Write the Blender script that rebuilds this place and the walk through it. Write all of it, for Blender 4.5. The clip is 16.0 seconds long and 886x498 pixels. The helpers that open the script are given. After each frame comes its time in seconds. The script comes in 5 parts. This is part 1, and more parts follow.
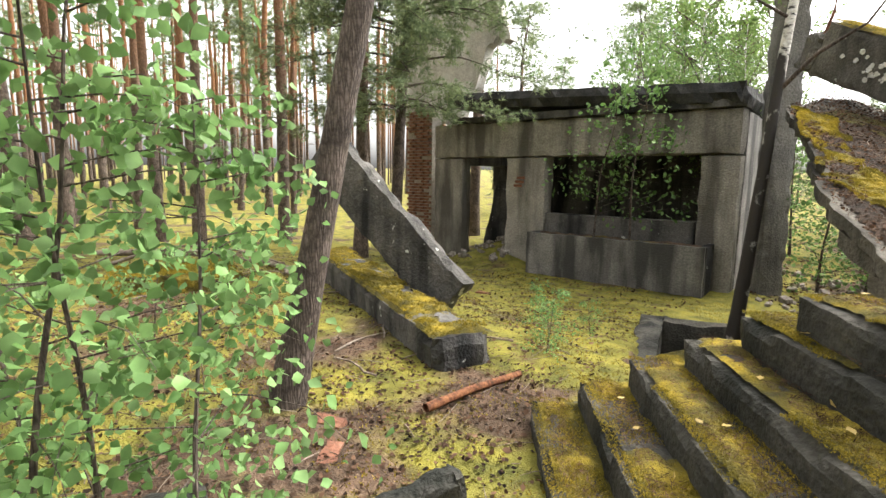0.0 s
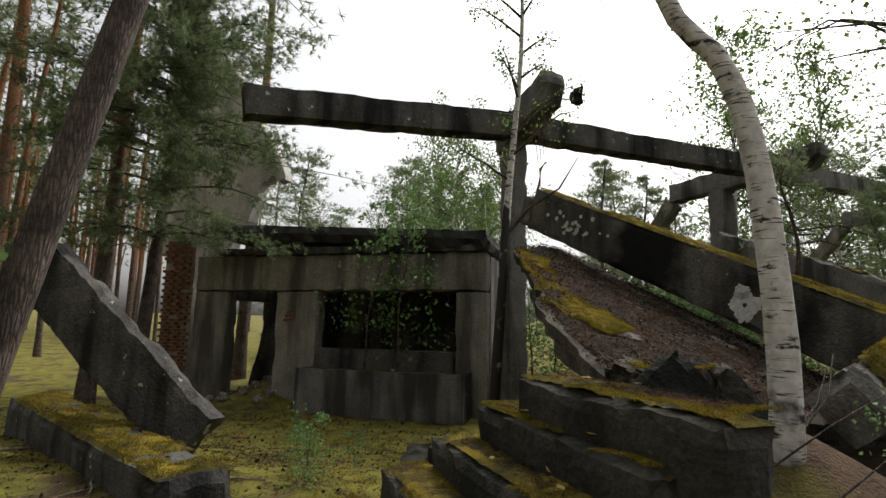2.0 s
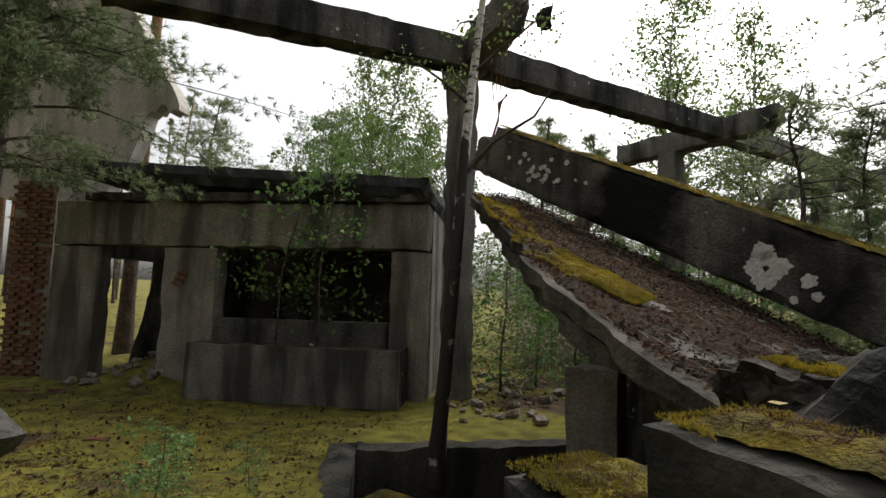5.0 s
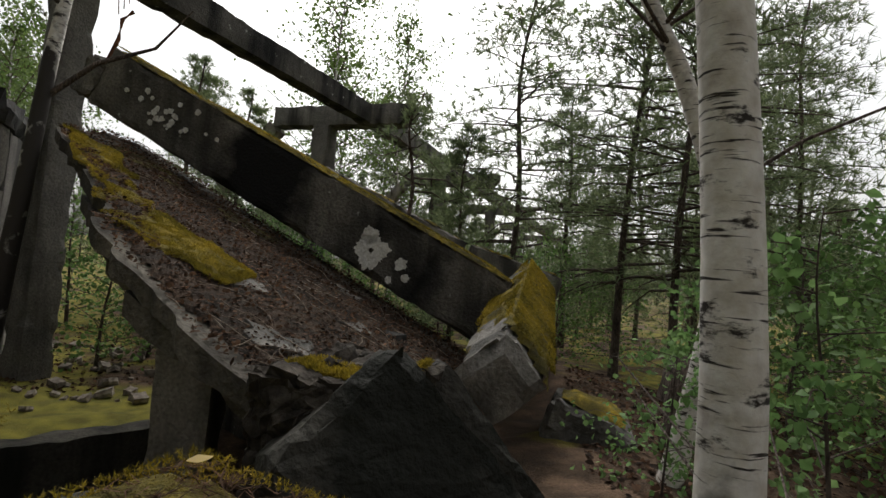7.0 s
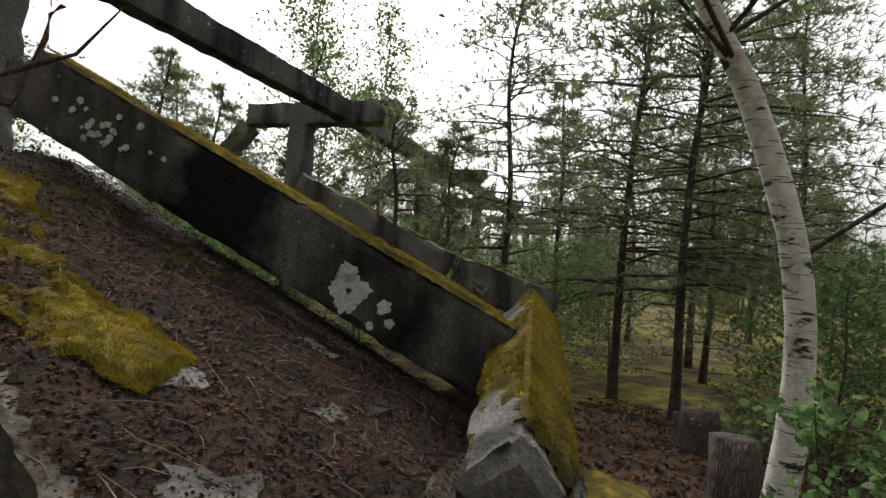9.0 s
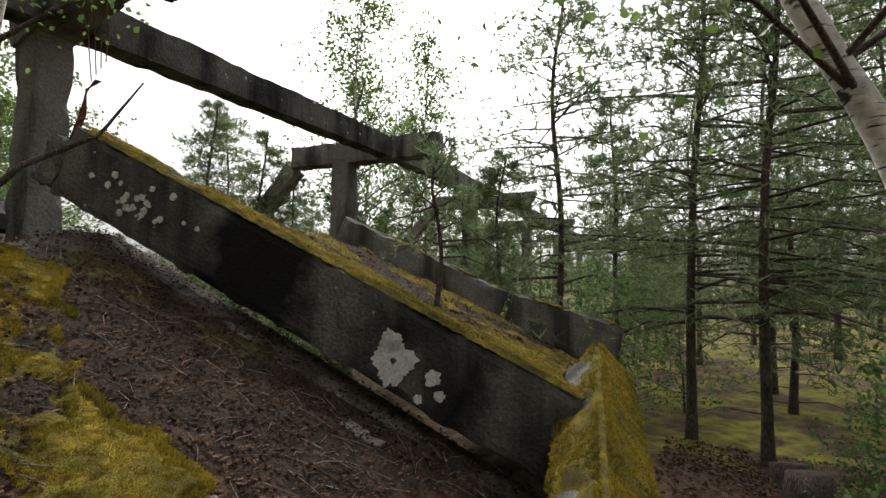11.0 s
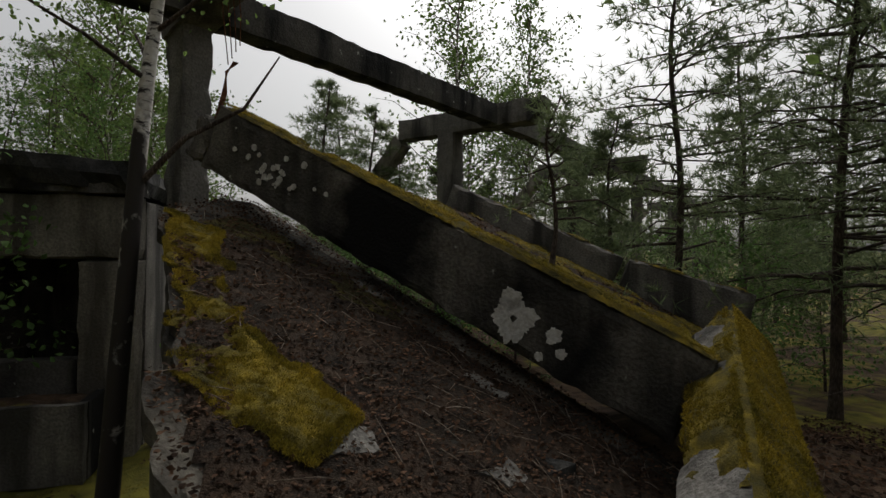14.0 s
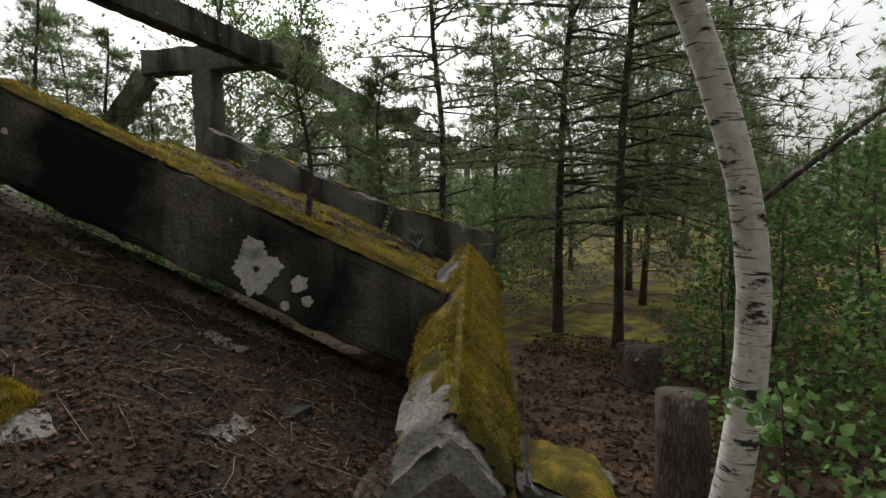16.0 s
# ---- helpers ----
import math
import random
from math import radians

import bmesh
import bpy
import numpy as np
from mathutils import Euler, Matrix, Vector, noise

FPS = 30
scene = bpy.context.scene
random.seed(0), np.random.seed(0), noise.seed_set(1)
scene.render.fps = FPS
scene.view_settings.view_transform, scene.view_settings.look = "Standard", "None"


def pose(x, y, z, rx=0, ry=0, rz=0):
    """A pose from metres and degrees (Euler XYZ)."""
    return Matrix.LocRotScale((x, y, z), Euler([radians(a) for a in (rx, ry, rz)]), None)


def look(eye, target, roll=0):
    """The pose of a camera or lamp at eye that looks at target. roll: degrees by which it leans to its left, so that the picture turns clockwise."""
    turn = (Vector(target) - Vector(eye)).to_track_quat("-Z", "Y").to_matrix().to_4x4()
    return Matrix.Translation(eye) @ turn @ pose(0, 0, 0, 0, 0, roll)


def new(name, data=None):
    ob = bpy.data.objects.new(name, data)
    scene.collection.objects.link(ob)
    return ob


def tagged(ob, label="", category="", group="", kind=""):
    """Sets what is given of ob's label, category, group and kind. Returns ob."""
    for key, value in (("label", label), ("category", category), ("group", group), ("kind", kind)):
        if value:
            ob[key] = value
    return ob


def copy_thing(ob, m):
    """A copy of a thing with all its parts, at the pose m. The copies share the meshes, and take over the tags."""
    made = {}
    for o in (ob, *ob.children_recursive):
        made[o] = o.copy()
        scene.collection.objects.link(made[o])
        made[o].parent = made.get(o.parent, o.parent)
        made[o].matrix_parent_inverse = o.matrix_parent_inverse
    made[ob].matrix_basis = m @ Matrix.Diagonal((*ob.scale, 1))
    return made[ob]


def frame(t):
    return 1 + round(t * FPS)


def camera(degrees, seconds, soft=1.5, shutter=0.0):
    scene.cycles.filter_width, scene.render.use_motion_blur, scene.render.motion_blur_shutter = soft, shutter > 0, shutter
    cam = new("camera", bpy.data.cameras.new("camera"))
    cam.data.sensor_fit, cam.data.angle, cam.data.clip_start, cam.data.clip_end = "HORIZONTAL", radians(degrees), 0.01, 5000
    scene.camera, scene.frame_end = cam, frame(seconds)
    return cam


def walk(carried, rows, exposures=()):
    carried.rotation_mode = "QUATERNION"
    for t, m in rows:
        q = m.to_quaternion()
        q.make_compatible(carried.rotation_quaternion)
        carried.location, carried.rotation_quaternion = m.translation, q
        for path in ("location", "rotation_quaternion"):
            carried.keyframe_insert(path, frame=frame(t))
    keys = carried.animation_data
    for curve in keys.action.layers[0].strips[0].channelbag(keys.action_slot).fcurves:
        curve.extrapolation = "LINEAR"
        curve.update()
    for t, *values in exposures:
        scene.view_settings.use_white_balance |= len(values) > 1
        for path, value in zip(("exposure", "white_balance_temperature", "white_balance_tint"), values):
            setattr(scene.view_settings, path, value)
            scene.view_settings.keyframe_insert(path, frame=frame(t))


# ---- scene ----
cam = camera(81.8, 16.0, soft=1.5)

PATH = [
    (0, (5.218, 2.945, 1.98), (3.965, 4.477, 1.69), 0.7),
    (0.5, (5.292, 3.043, 1.87), (4.14, 4.668, 2.06), 0.0),
    (1, (5.204, 3.061, 1.822), (4.281, 4.804, 2.152), 0.8),
    (1.5, (5.315, 3.048, 1.79), (4.646, 4.904, 2.12), 1.7),
    (2, (5.356, 3.062, 1.724), (4.829, 4.97, 2.015), 1.1),
    (2.5, (5.24, 3.153, 1.712), (4.72, 5.073, 1.923), 0.1),
    (3, (5.132, 3.354, 1.721), (4.597, 5.274, 1.882), -0.9),
    (5.5, (4.769, 4.751, 1.687), (4.795, 6.743, 1.867), 3.6),
    (6, (4.812, 4.749, 1.765), (5.252, 6.694, 1.924), 4.6),
    (6.5, (4.972, 4.771, 1.782), (5.78, 6.596, 1.912), 5.2),
    (7, (5.155, 4.767, 1.828), (6.162, 6.492, 1.926), 5.3),
    (7.5, (5.194, 4.909, 1.869), (6.257, 6.602, 1.936), 5.2),
    (8, (5.285, 5.143, 1.978), (6.379, 6.817, 2.02), 5.6),
    (9.1, (5.47, 5.46, 2.31), (6.53, 7.16, 2.37), 4.4),
    (10.5, (5.691, 5.762, 2.565), (6.685, 7.496, 2.63), 2.2),
    (11, (5.665, 5.776, 2.611), (6.549, 7.566, 2.737), 1.1),
    (11.5, (5.563, 5.832, 2.616), (6.272, 7.692, 2.81), 1.4),
    (12, (5.519, 5.809, 2.612), (6.049, 7.727, 2.82), 1.5),
    (12.5, (5.458, 5.768, 2.629), (5.735, 7.737, 2.848), 1.1),
    (13, (5.379, 5.88, 2.565), (5.441, 7.869, 2.768), 1.2),
    (13.5, (5.402, 5.879, 2.521), (5.528, 7.872, 2.629), 1.6),
    (14, (5.524, 5.806, 2.497), (6.046, 7.737, 2.511), 0.8),
    (14.5, (5.659, 5.732, 2.505), (6.615, 7.488, 2.463), -1.4),
    (15, (5.761, 5.732, 2.496), (7.035, 7.273, 2.434), -2.9),
    (15.5, (5.838, 5.702, 2.477), (7.218, 7.146, 2.37), -3.1),
    (16, (5.858, 5.708, 2.459), (7.092, 7.272, 2.283), -0.6),
]
EXPOSURES = [(0, 2.25), (0.5, 2.35), (1, 1.5), (1.5, 0.95), (2, 0.45), (2.5, 0.33), (3, 0.42), (5.5, 0.52), (6, 0.32), (7, 0.18), (8, 0.32), (10.5, 0.65), (11, 0.7),
             (12, 0.3), (12.5, 0.18), (13, -0.2), (13.5, -0.4), (14, -0.6), (14.5, -0.5), (15, -0.15), (15.5, 0.12), (16, 0.28)]
walk(cam, [(t, look(eye, target, roll)) for t, eye, target, roll in PATH], EXPOSURES)

# ---- sky and sun ----
world = bpy.data.worlds.new("overcast_sky")
scene.world = world
world.use_nodes = True
wn, wl = world.node_tree.nodes, world.node_tree.links
sky = wn.new("ShaderNodeTexSky")
sky.sky_type = "NISHITA"
sky.sun_disc = False
sky.sun_elevation, sky.sun_rotation = radians(52), radians(28)
sky.air_density, sky.dust_density, sky.ozone_density = 1.4, 6.0, 1.0
grey = wn.new("ShaderNodeHueSaturation")
grey.inputs["Saturation"].default_value = 0.12
wl.new(sky.outputs[0], grey.inputs["Color"])
bg = wn["Background"]
bg.inputs["Strength"].default_value = 0.15
wl.new(grey.outputs[0], bg.inputs["Color"])
sun = new("sun", bpy.data.lights.new("sun", "SUN"))
sun.data.energy, sun.data.angle, sun.data.color = 0.8, radians(14), (1.0, 0.95, 0.86)
sun.matrix_world = look((8, 15, 22), (0, 0, 0))


# ---- materials ----
def material(name, colours, scale=3.0, rough=0.9, bump=0.3, detail=8.0, fine=40.0, metal=0.0, vary=0.0, coords="Object", subsurface=0.0):
    """Noise-mixed colours (two to four RGB triples) with a fine grain and bump."""
    m = bpy.data.materials.new(name)
    m.use_nodes = True
    n, l = m.node_tree.nodes, m.node_tree.links
    b = n["Principled BSDF"]
    b.inputs["Roughness"].default_value = rough
    b.inputs["Metallic"].default_value = metal
    b.inputs["Specular IOR Level"].default_value = 0.25
    tc = n.new("ShaderNodeTexCoord")
    big = n.new("ShaderNodeTexNoise")
    big.inputs["Scale"].default_value, big.inputs["Detail"].default_value, big.inputs["Roughness"].default_value = scale, detail, 0.62
    l.new(tc.outputs[coords], big.inputs["Vector"])
    ramp = n.new("ShaderNodeValToRGB")
    els = ramp.color_ramp.elements
    while len(els) < len(colours):
        els.new(0.5)
    for i, c in enumerate(colours):
        els[i].position = 0.32 + 0.36 * i / max(1, len(colours) - 1)
        els[i].color = (*c, 1)
    l.new(big.outputs["Fac"], ramp.inputs["Fac"])
    small = n.new("ShaderNodeTexNoise")
    small.inputs["Scale"].default_value, small.inputs["Detail"].default_value = fine, 6
    l.new(tc.outputs[coords], small.inputs["Vector"])
    mix = n.new("ShaderNodeMix")
    mix.data_type, mix.blend_type = "RGBA", "OVERLAY"
    mix.inputs["Factor"].default_value = 0.7
    l.new(ramp.outputs[0], mix.inputs["A"])
    l.new(small.outputs["Fac"], mix.inputs["B"])
    out = mix.outputs["Result"]
    if vary:
        info = n.new("ShaderNodeNewGeometry")
        hsv = n.new("ShaderNodeHueSaturation")
        mp = n.new("ShaderNodeMapRange")
        mp.inputs["To Min"].default_value, mp.inputs["To Max"].default_value = 1 - vary, 1 + vary
        l.new(info.outputs["Random Per Island"], mp.inputs["Value"])
        l.new(mp.outputs[0], hsv.inputs["Value"])
        l.new(out, hsv.inputs["Color"])
        out = hsv.outputs[0]
    l.new(out, b.inputs["Base Color"])
    if bump:
        bp = n.new("ShaderNodeBump")
        bp.inputs["Strength"].default_value, bp.inputs["Distance"].default_value = bump, 0.02
        l.new(small.outputs["Fac"], bp.inputs["Height"])
        l.new(bp.outputs[0], b.inputs["Normal"])
    return m


def concrete(name, light, dark, stain, streak=1.0, lichen=0.0):
    """Weathered cast concrete: blotches, vertical algae streaks, pits and, where wanted, pale lichen spots."""
    m = material(name, [dark, tuple((a + b) / 2 for a, b in zip(light, dark)), light], 1.6, 0.95, 0.9, 10, 34)
    n, l = m.node_tree.nodes, m.node_tree.links
    b = n["Principled BSDF"]
    base = b.inputs["Base Color"].links[0].from_socket
    geo = n.new("ShaderNodeNewGeometry")
    mp = n.new("ShaderNodeMapping")
    mp.inputs["Scale"].default_value = (2.4, 2.4, 0.35)
    l.new(geo.outputs["Position"], mp.inputs["Vector"])
    st = n.new("ShaderNodeTexNoise")
    st.inputs["Scale"].default_value, st.inputs["Detail"].default_value = 1.1, 9
    l.new(mp.outputs[0], st.inputs["Vector"])
    rr = n.new("ShaderNodeValToRGB")
    rr.color_ramp.elements[0].position, rr.color_ramp.elements[1].position = 0.44, 0.62
    l.new(st.outputs["Fac"], rr.inputs["Fac"])
    sc = n.new("ShaderNodeMath")
    sc.operation = "MULTIPLY"
    sc.inputs[1].default_value = 0.85 * streak
    l.new(rr.outputs[0], sc.inputs[0])
    mix = n.new("ShaderNodeMix")
    mix.data_type = "RGBA"
    l.new(sc.outputs[0], mix.inputs["Factor"])
    l.new(base, mix.inputs["A"])
    mix.inputs["B"].default_value = (*stain, 1)
    out = mix.outputs["Result"]
    if lichen:
        vo = n.new("ShaderNodeTexNoise")
        vo.inputs["Scale"].default_value, vo.inputs["Detail"].default_value = 7, 3
        l.new(geo.outputs["Position"], vo.inputs["Vector"])
        r2 = n.new("ShaderNodeValToRGB")
        r2.color_ramp.elements[0].position, r2.color_ramp.elements[1].position = 0.72 - 0.08 * lichen, 0.76 - 0.08 * lichen
        l.new(vo.outputs["Fac"], r2.inputs["Fac"])
        m2 = n.new("ShaderNodeMix")
        m2.data_type = "RGBA"
        l.new(r2.outputs[0], m2.inputs["Factor"])
        l.new(out, m2.inputs["A"])
        m2.inputs["B"].default_value = (0.42, 0.42, 0.38, 1)
        out = m2.outputs["Result"]
    l.new(out, b.inputs["Base Color"])
    return m


def stained_band(m, spans, dark):
    """Soot-black bands across a beam, along its own length, with wandering edges."""
    n, l = m.node_tree.nodes, m.node_tree.links
    b = n["Principled BSDF"]
    tc = n.new("ShaderNodeTexCoord")
    sp = n.new("ShaderNodeSeparateXYZ")
    l.new(tc.outputs["Object"], sp.inputs[0])
    no = n.new("ShaderNodeTexNoise")
    no.inputs["Scale"].default_value, no.inputs["Detail"].default_value = 3.2, 8
    l.new(tc.outputs["Object"], no.inputs["Vector"])
    for centre, wide in spans:
        su = n.new("ShaderNodeMath")
        su.operation = "SUBTRACT"
        su.inputs[1].default_value = centre
        l.new(sp.outputs["X"], su.inputs[0])
        ab = n.new("ShaderNodeMath")
        ab.operation = "ABSOLUTE"
        l.new(su.outputs[0], ab.inputs[0])
        ad = n.new("ShaderNodeMath")
        ad.operation = "MULTIPLY_ADD"
        ad.inputs[1].default_value = 0.55
        l.new(no.outputs["Fac"], ad.inputs[0])
        l.new(ab.outputs[0], ad.inputs[2])
        mr = n.new("ShaderNodeMapRange")
        mr.inputs["From Min"].default_value, mr.inputs["From Max"].default_value = wide + 0.4, wide + 0.14
        l.new(ad.outputs[0], mr.inputs["Value"])
        mx = n.new("ShaderNodeMix")
        mx.data_type = "RGBA"
        l.new(mr.outputs[0], mx.inputs["Factor"])
        l.new(b.inputs["Base Color"].links[0].from_socket, mx.inputs["A"])
        mx.inputs["B"].default_value = (*dark, 1)
        l.new(mx.outputs["Result"], b.inputs["Base Color"])
    return m


def leafy(name, c1, c2, vary=0.35, rough=0.6):
    m = material(name, [c1, c2], 2.0, rough, 0.0, 3, 12, vary=vary)
    n, l = m.node_tree.nodes, m.node_tree.links
    b = n["Principled BSDF"]
    src = b.inputs["Base Color"].links[0].from_socket
    tr = n.new("ShaderNodeBsdfTranslucent")
    l.new(src, tr.inputs["Color"])
    ad = n.new("ShaderNodeMixShader")
    ad.inputs[0].default_value = 0.42
    l.new(b.outputs[0], ad.inputs[1])
    l.new(tr.outputs[0], ad.inputs[2])
    l.new(ad.outputs[0], n["Material Output"].inputs["Surface"])
    return m


CONC = concrete("weathered_concrete", (0.24, 0.225, 0.20), (0.11, 0.104, 0.095), (0.03, 0.029, 0.026), 1.0)
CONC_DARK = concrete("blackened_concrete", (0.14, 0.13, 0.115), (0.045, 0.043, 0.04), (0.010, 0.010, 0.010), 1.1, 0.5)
CONC_PALE = concrete("pale_concrete", (0.33, 0.30, 0.255), (0.17, 0.155, 0.13), (0.05, 0.045, 0.037), 0.95)
PLASTER = concrete("pale_plaster", (0.62, 0.59, 0.53), (0.45, 0.42, 0.37), (0.20, 0.18, 0.15), 0.6)
TAR = material("tarred_roofing", [(0.012, 0.012, 0.012), (0.03, 0.029, 0.027), (0.06, 0.056, 0.05)], 3, 0.85, 0.5)
PATCH = material("lime_render_remnant", [(0.52, 0.50, 0.46), (0.68, 0.66, 0.61)], 14, 0.95, 0.4)
MOSS = material("moss", [(0.035, 0.032, 0.012), (0.11, 0.088, 0.014), (0.29, 0.21, 0.02)], 5, 1.0, 1.0, 10, 130)
DULL_MOSS = material("dull_moss", [(0.03, 0.026, 0.012), (0.06, 0.052, 0.014), (0.12, 0.1, 0.02)], 6, 1.0, 1.0, 10, 130)
MOSS_TUFT = leafy("moss_tuft", (0.09, 0.08, 0.012), (0.32, 0.235, 0.024), 0.55)
BRICK = material("red_brick", [(0.09, 0.042, 0.028), (0.16, 0.07, 0.042), (0.24, 0.15, 0.10)], 6, 0.95, 0.5, vary=0.3)
MORTAR = material("mortar", [(0.26, 0.23, 0.19), (0.38, 0.35, 0.30)], 12, 0.95, 0.5)
MOULD = material("leaf_mould", [(0.012, 0.009, 0.006), (0.03, 0.02, 0.013), (0.065, 0.042, 0.027)], 5, 1.0, 1.0, 10, 90)
SLAB_CONC = concrete("fractured_concrete", (0.15, 0.135, 0.11), (0.05, 0.045, 0.038), (0.018, 0.016, 0.013), 0.9, 0.2)
RUBBLE_CORE = material("crumbling_rubble_core", [(0.012, 0.010, 0.008), (0.035, 0.029, 0.023), (0.085, 0.072, 0.058)], 11, 1.0, 1.0, 9, 28)
STEP = concrete("mossy_black_concrete", (0.085, 0.078, 0.064), (0.035, 0.033, 0.028), (0.012, 0.013, 0.010), 1.1)
BEAM = concrete("streaked_concrete", (0.2, 0.183, 0.155), (0.075, 0.069, 0.06), (0.02, 0.019, 0.017), 0.9, 0.3)
stained_band(BEAM, [(-0.25, 0.5), (1.1, 0.1), (1.75, 0.12)], (0.011, 0.0105, 0.010))
STEEL = material("rusty_steel", [(0.05, 0.022, 0.012), (0.13, 0.05, 0.022), (0.2, 0.09, 0.04)], 20, 0.85, 0.4, metal=0.2)
PINE_LEAF = leafy("pine_needles", (0.125, 0.165, 0.085), (0.235, 0.285, 0.14))
BIRCH_LEAF = leafy("birch_leaves", (0.10, 0.17, 0.045), (0.21, 0.29, 0.085))
BRIGHT_LEAF = leafy("young_birch_leaves", (0.10, 0.20, 0.06), (0.21, 0.33, 0.12))
SHRUB_LEAF = leafy("shrub_leaves", (0.075, 0.15, 0.042), (0.165, 0.265, 0.08))
LITTER = leafy("dead_leaves", (0.03, 0.017, 0.010), (0.115, 0.066, 0.04), 0.85, 0.95)
YELLOW = leafy("yellow_fallen_leaf", (0.30, 0.20, 0.05), (0.42, 0.32, 0.12), 0.35)
DEADWOOD = material("dead_wood", [(0.075, 0.055, 0.04), (0.16, 0.125, 0.095), (0.27, 0.23, 0.19)], 7, 0.95, 0.6)
RUBBLE = material("rubble", [(0.10, 0.085, 0.07), (0.22, 0.19, 0.16), (0.38, 0.35, 0.31)], 5, 0.95, 0.6, vary=0.4)


def bark_material(name, low, high, split, grain):
    """Pine bark: ridged plates, grey-brown below and orange-red higher up the trunk."""
    m = material(name, [tuple(c * 0.4 for c in low), low, tuple(min(1, c * 1.5) for c in low)], 6, 0.95, 1.0, 8, 60)
    n, l = m.node_tree.nodes, m.node_tree.links
    b = n["Principled BSDF"]
    base = b.inputs["Base Color"].links[0].from_socket
    tc = n.new("ShaderNodeTexCoord")
    sp = n.new("ShaderNodeSeparateXYZ")
    l.new(tc.outputs["Object"], sp.inputs[0])
    mr = n.new("ShaderNodeMapRange")
    mr.inputs["From Min"].default_value, mr.inputs["From Max"].default_value = split - 1.5, split + 2.5
    l.new(sp.outputs["Z"], mr.inputs["Value"])
    mx = n.new("ShaderNodeMix")
    mx.data_type = "RGBA"
    l.new(mr.outputs[0], mx.inputs["Factor"])
    l.new(base, mx.inputs["A"])
    mx.inputs["B"].default_value = (*high, 1)
    mp = n.new("ShaderNodeMapping")
    mp.inputs["Scale"].default_value = (grain, grain, grain * 0.15)
    l.new(tc.outputs["Object"], mp.inputs["Vector"])
    vo = n.new("ShaderNodeTexVoronoi")
    vo.feature = "DISTANCE_TO_EDGE"
    vo.inputs["Scale"].default_value = 1.0
    l.new(mp.outputs[0], vo.inputs["Vector"])
    cr = n.new("ShaderNodeValToRGB")
    cr.color_ramp.elements[0].position, cr.color_ramp.elements[1].position = 0.0, 0.3
    cr.color_ramp.elements[0].color = (0.4, 0.38, 0.36, 1)
    l.new(vo.outputs["Distance"], cr.inputs["Fac"])
    mu = n.new("ShaderNodeMix")
    mu.data_type, mu.blend_type = "RGBA", "MULTIPLY"
    mu.inputs["Factor"].default_value = 0.9
    l.new(mx.outputs["Result"], mu.inputs["A"])
    l.new(cr.outputs[0], mu.inputs["B"])
    l.new(mu.outputs["Result"], b.inputs["Base Color"])
    bp = n.new("ShaderNodeBump")
    bp.inputs["Strength"].default_value, bp.inputs["Distance"].default_value = 0.8, 0.02
    l.new(vo.outputs["Distance"], bp.inputs["Height"])
    l.new(bp.outputs[0], b.inputs["Normal"])
    return m


PINE_BARK = bark_material("pine_bark", (0.13, 0.10, 0.08), (0.34, 0.17, 0.085), 5.0, 52)
DARK_BARK = bark_material("dark_pine_bark", (0.12, 0.095, 0.08), (0.16, 0.11, 0.075), 9.0, 52)


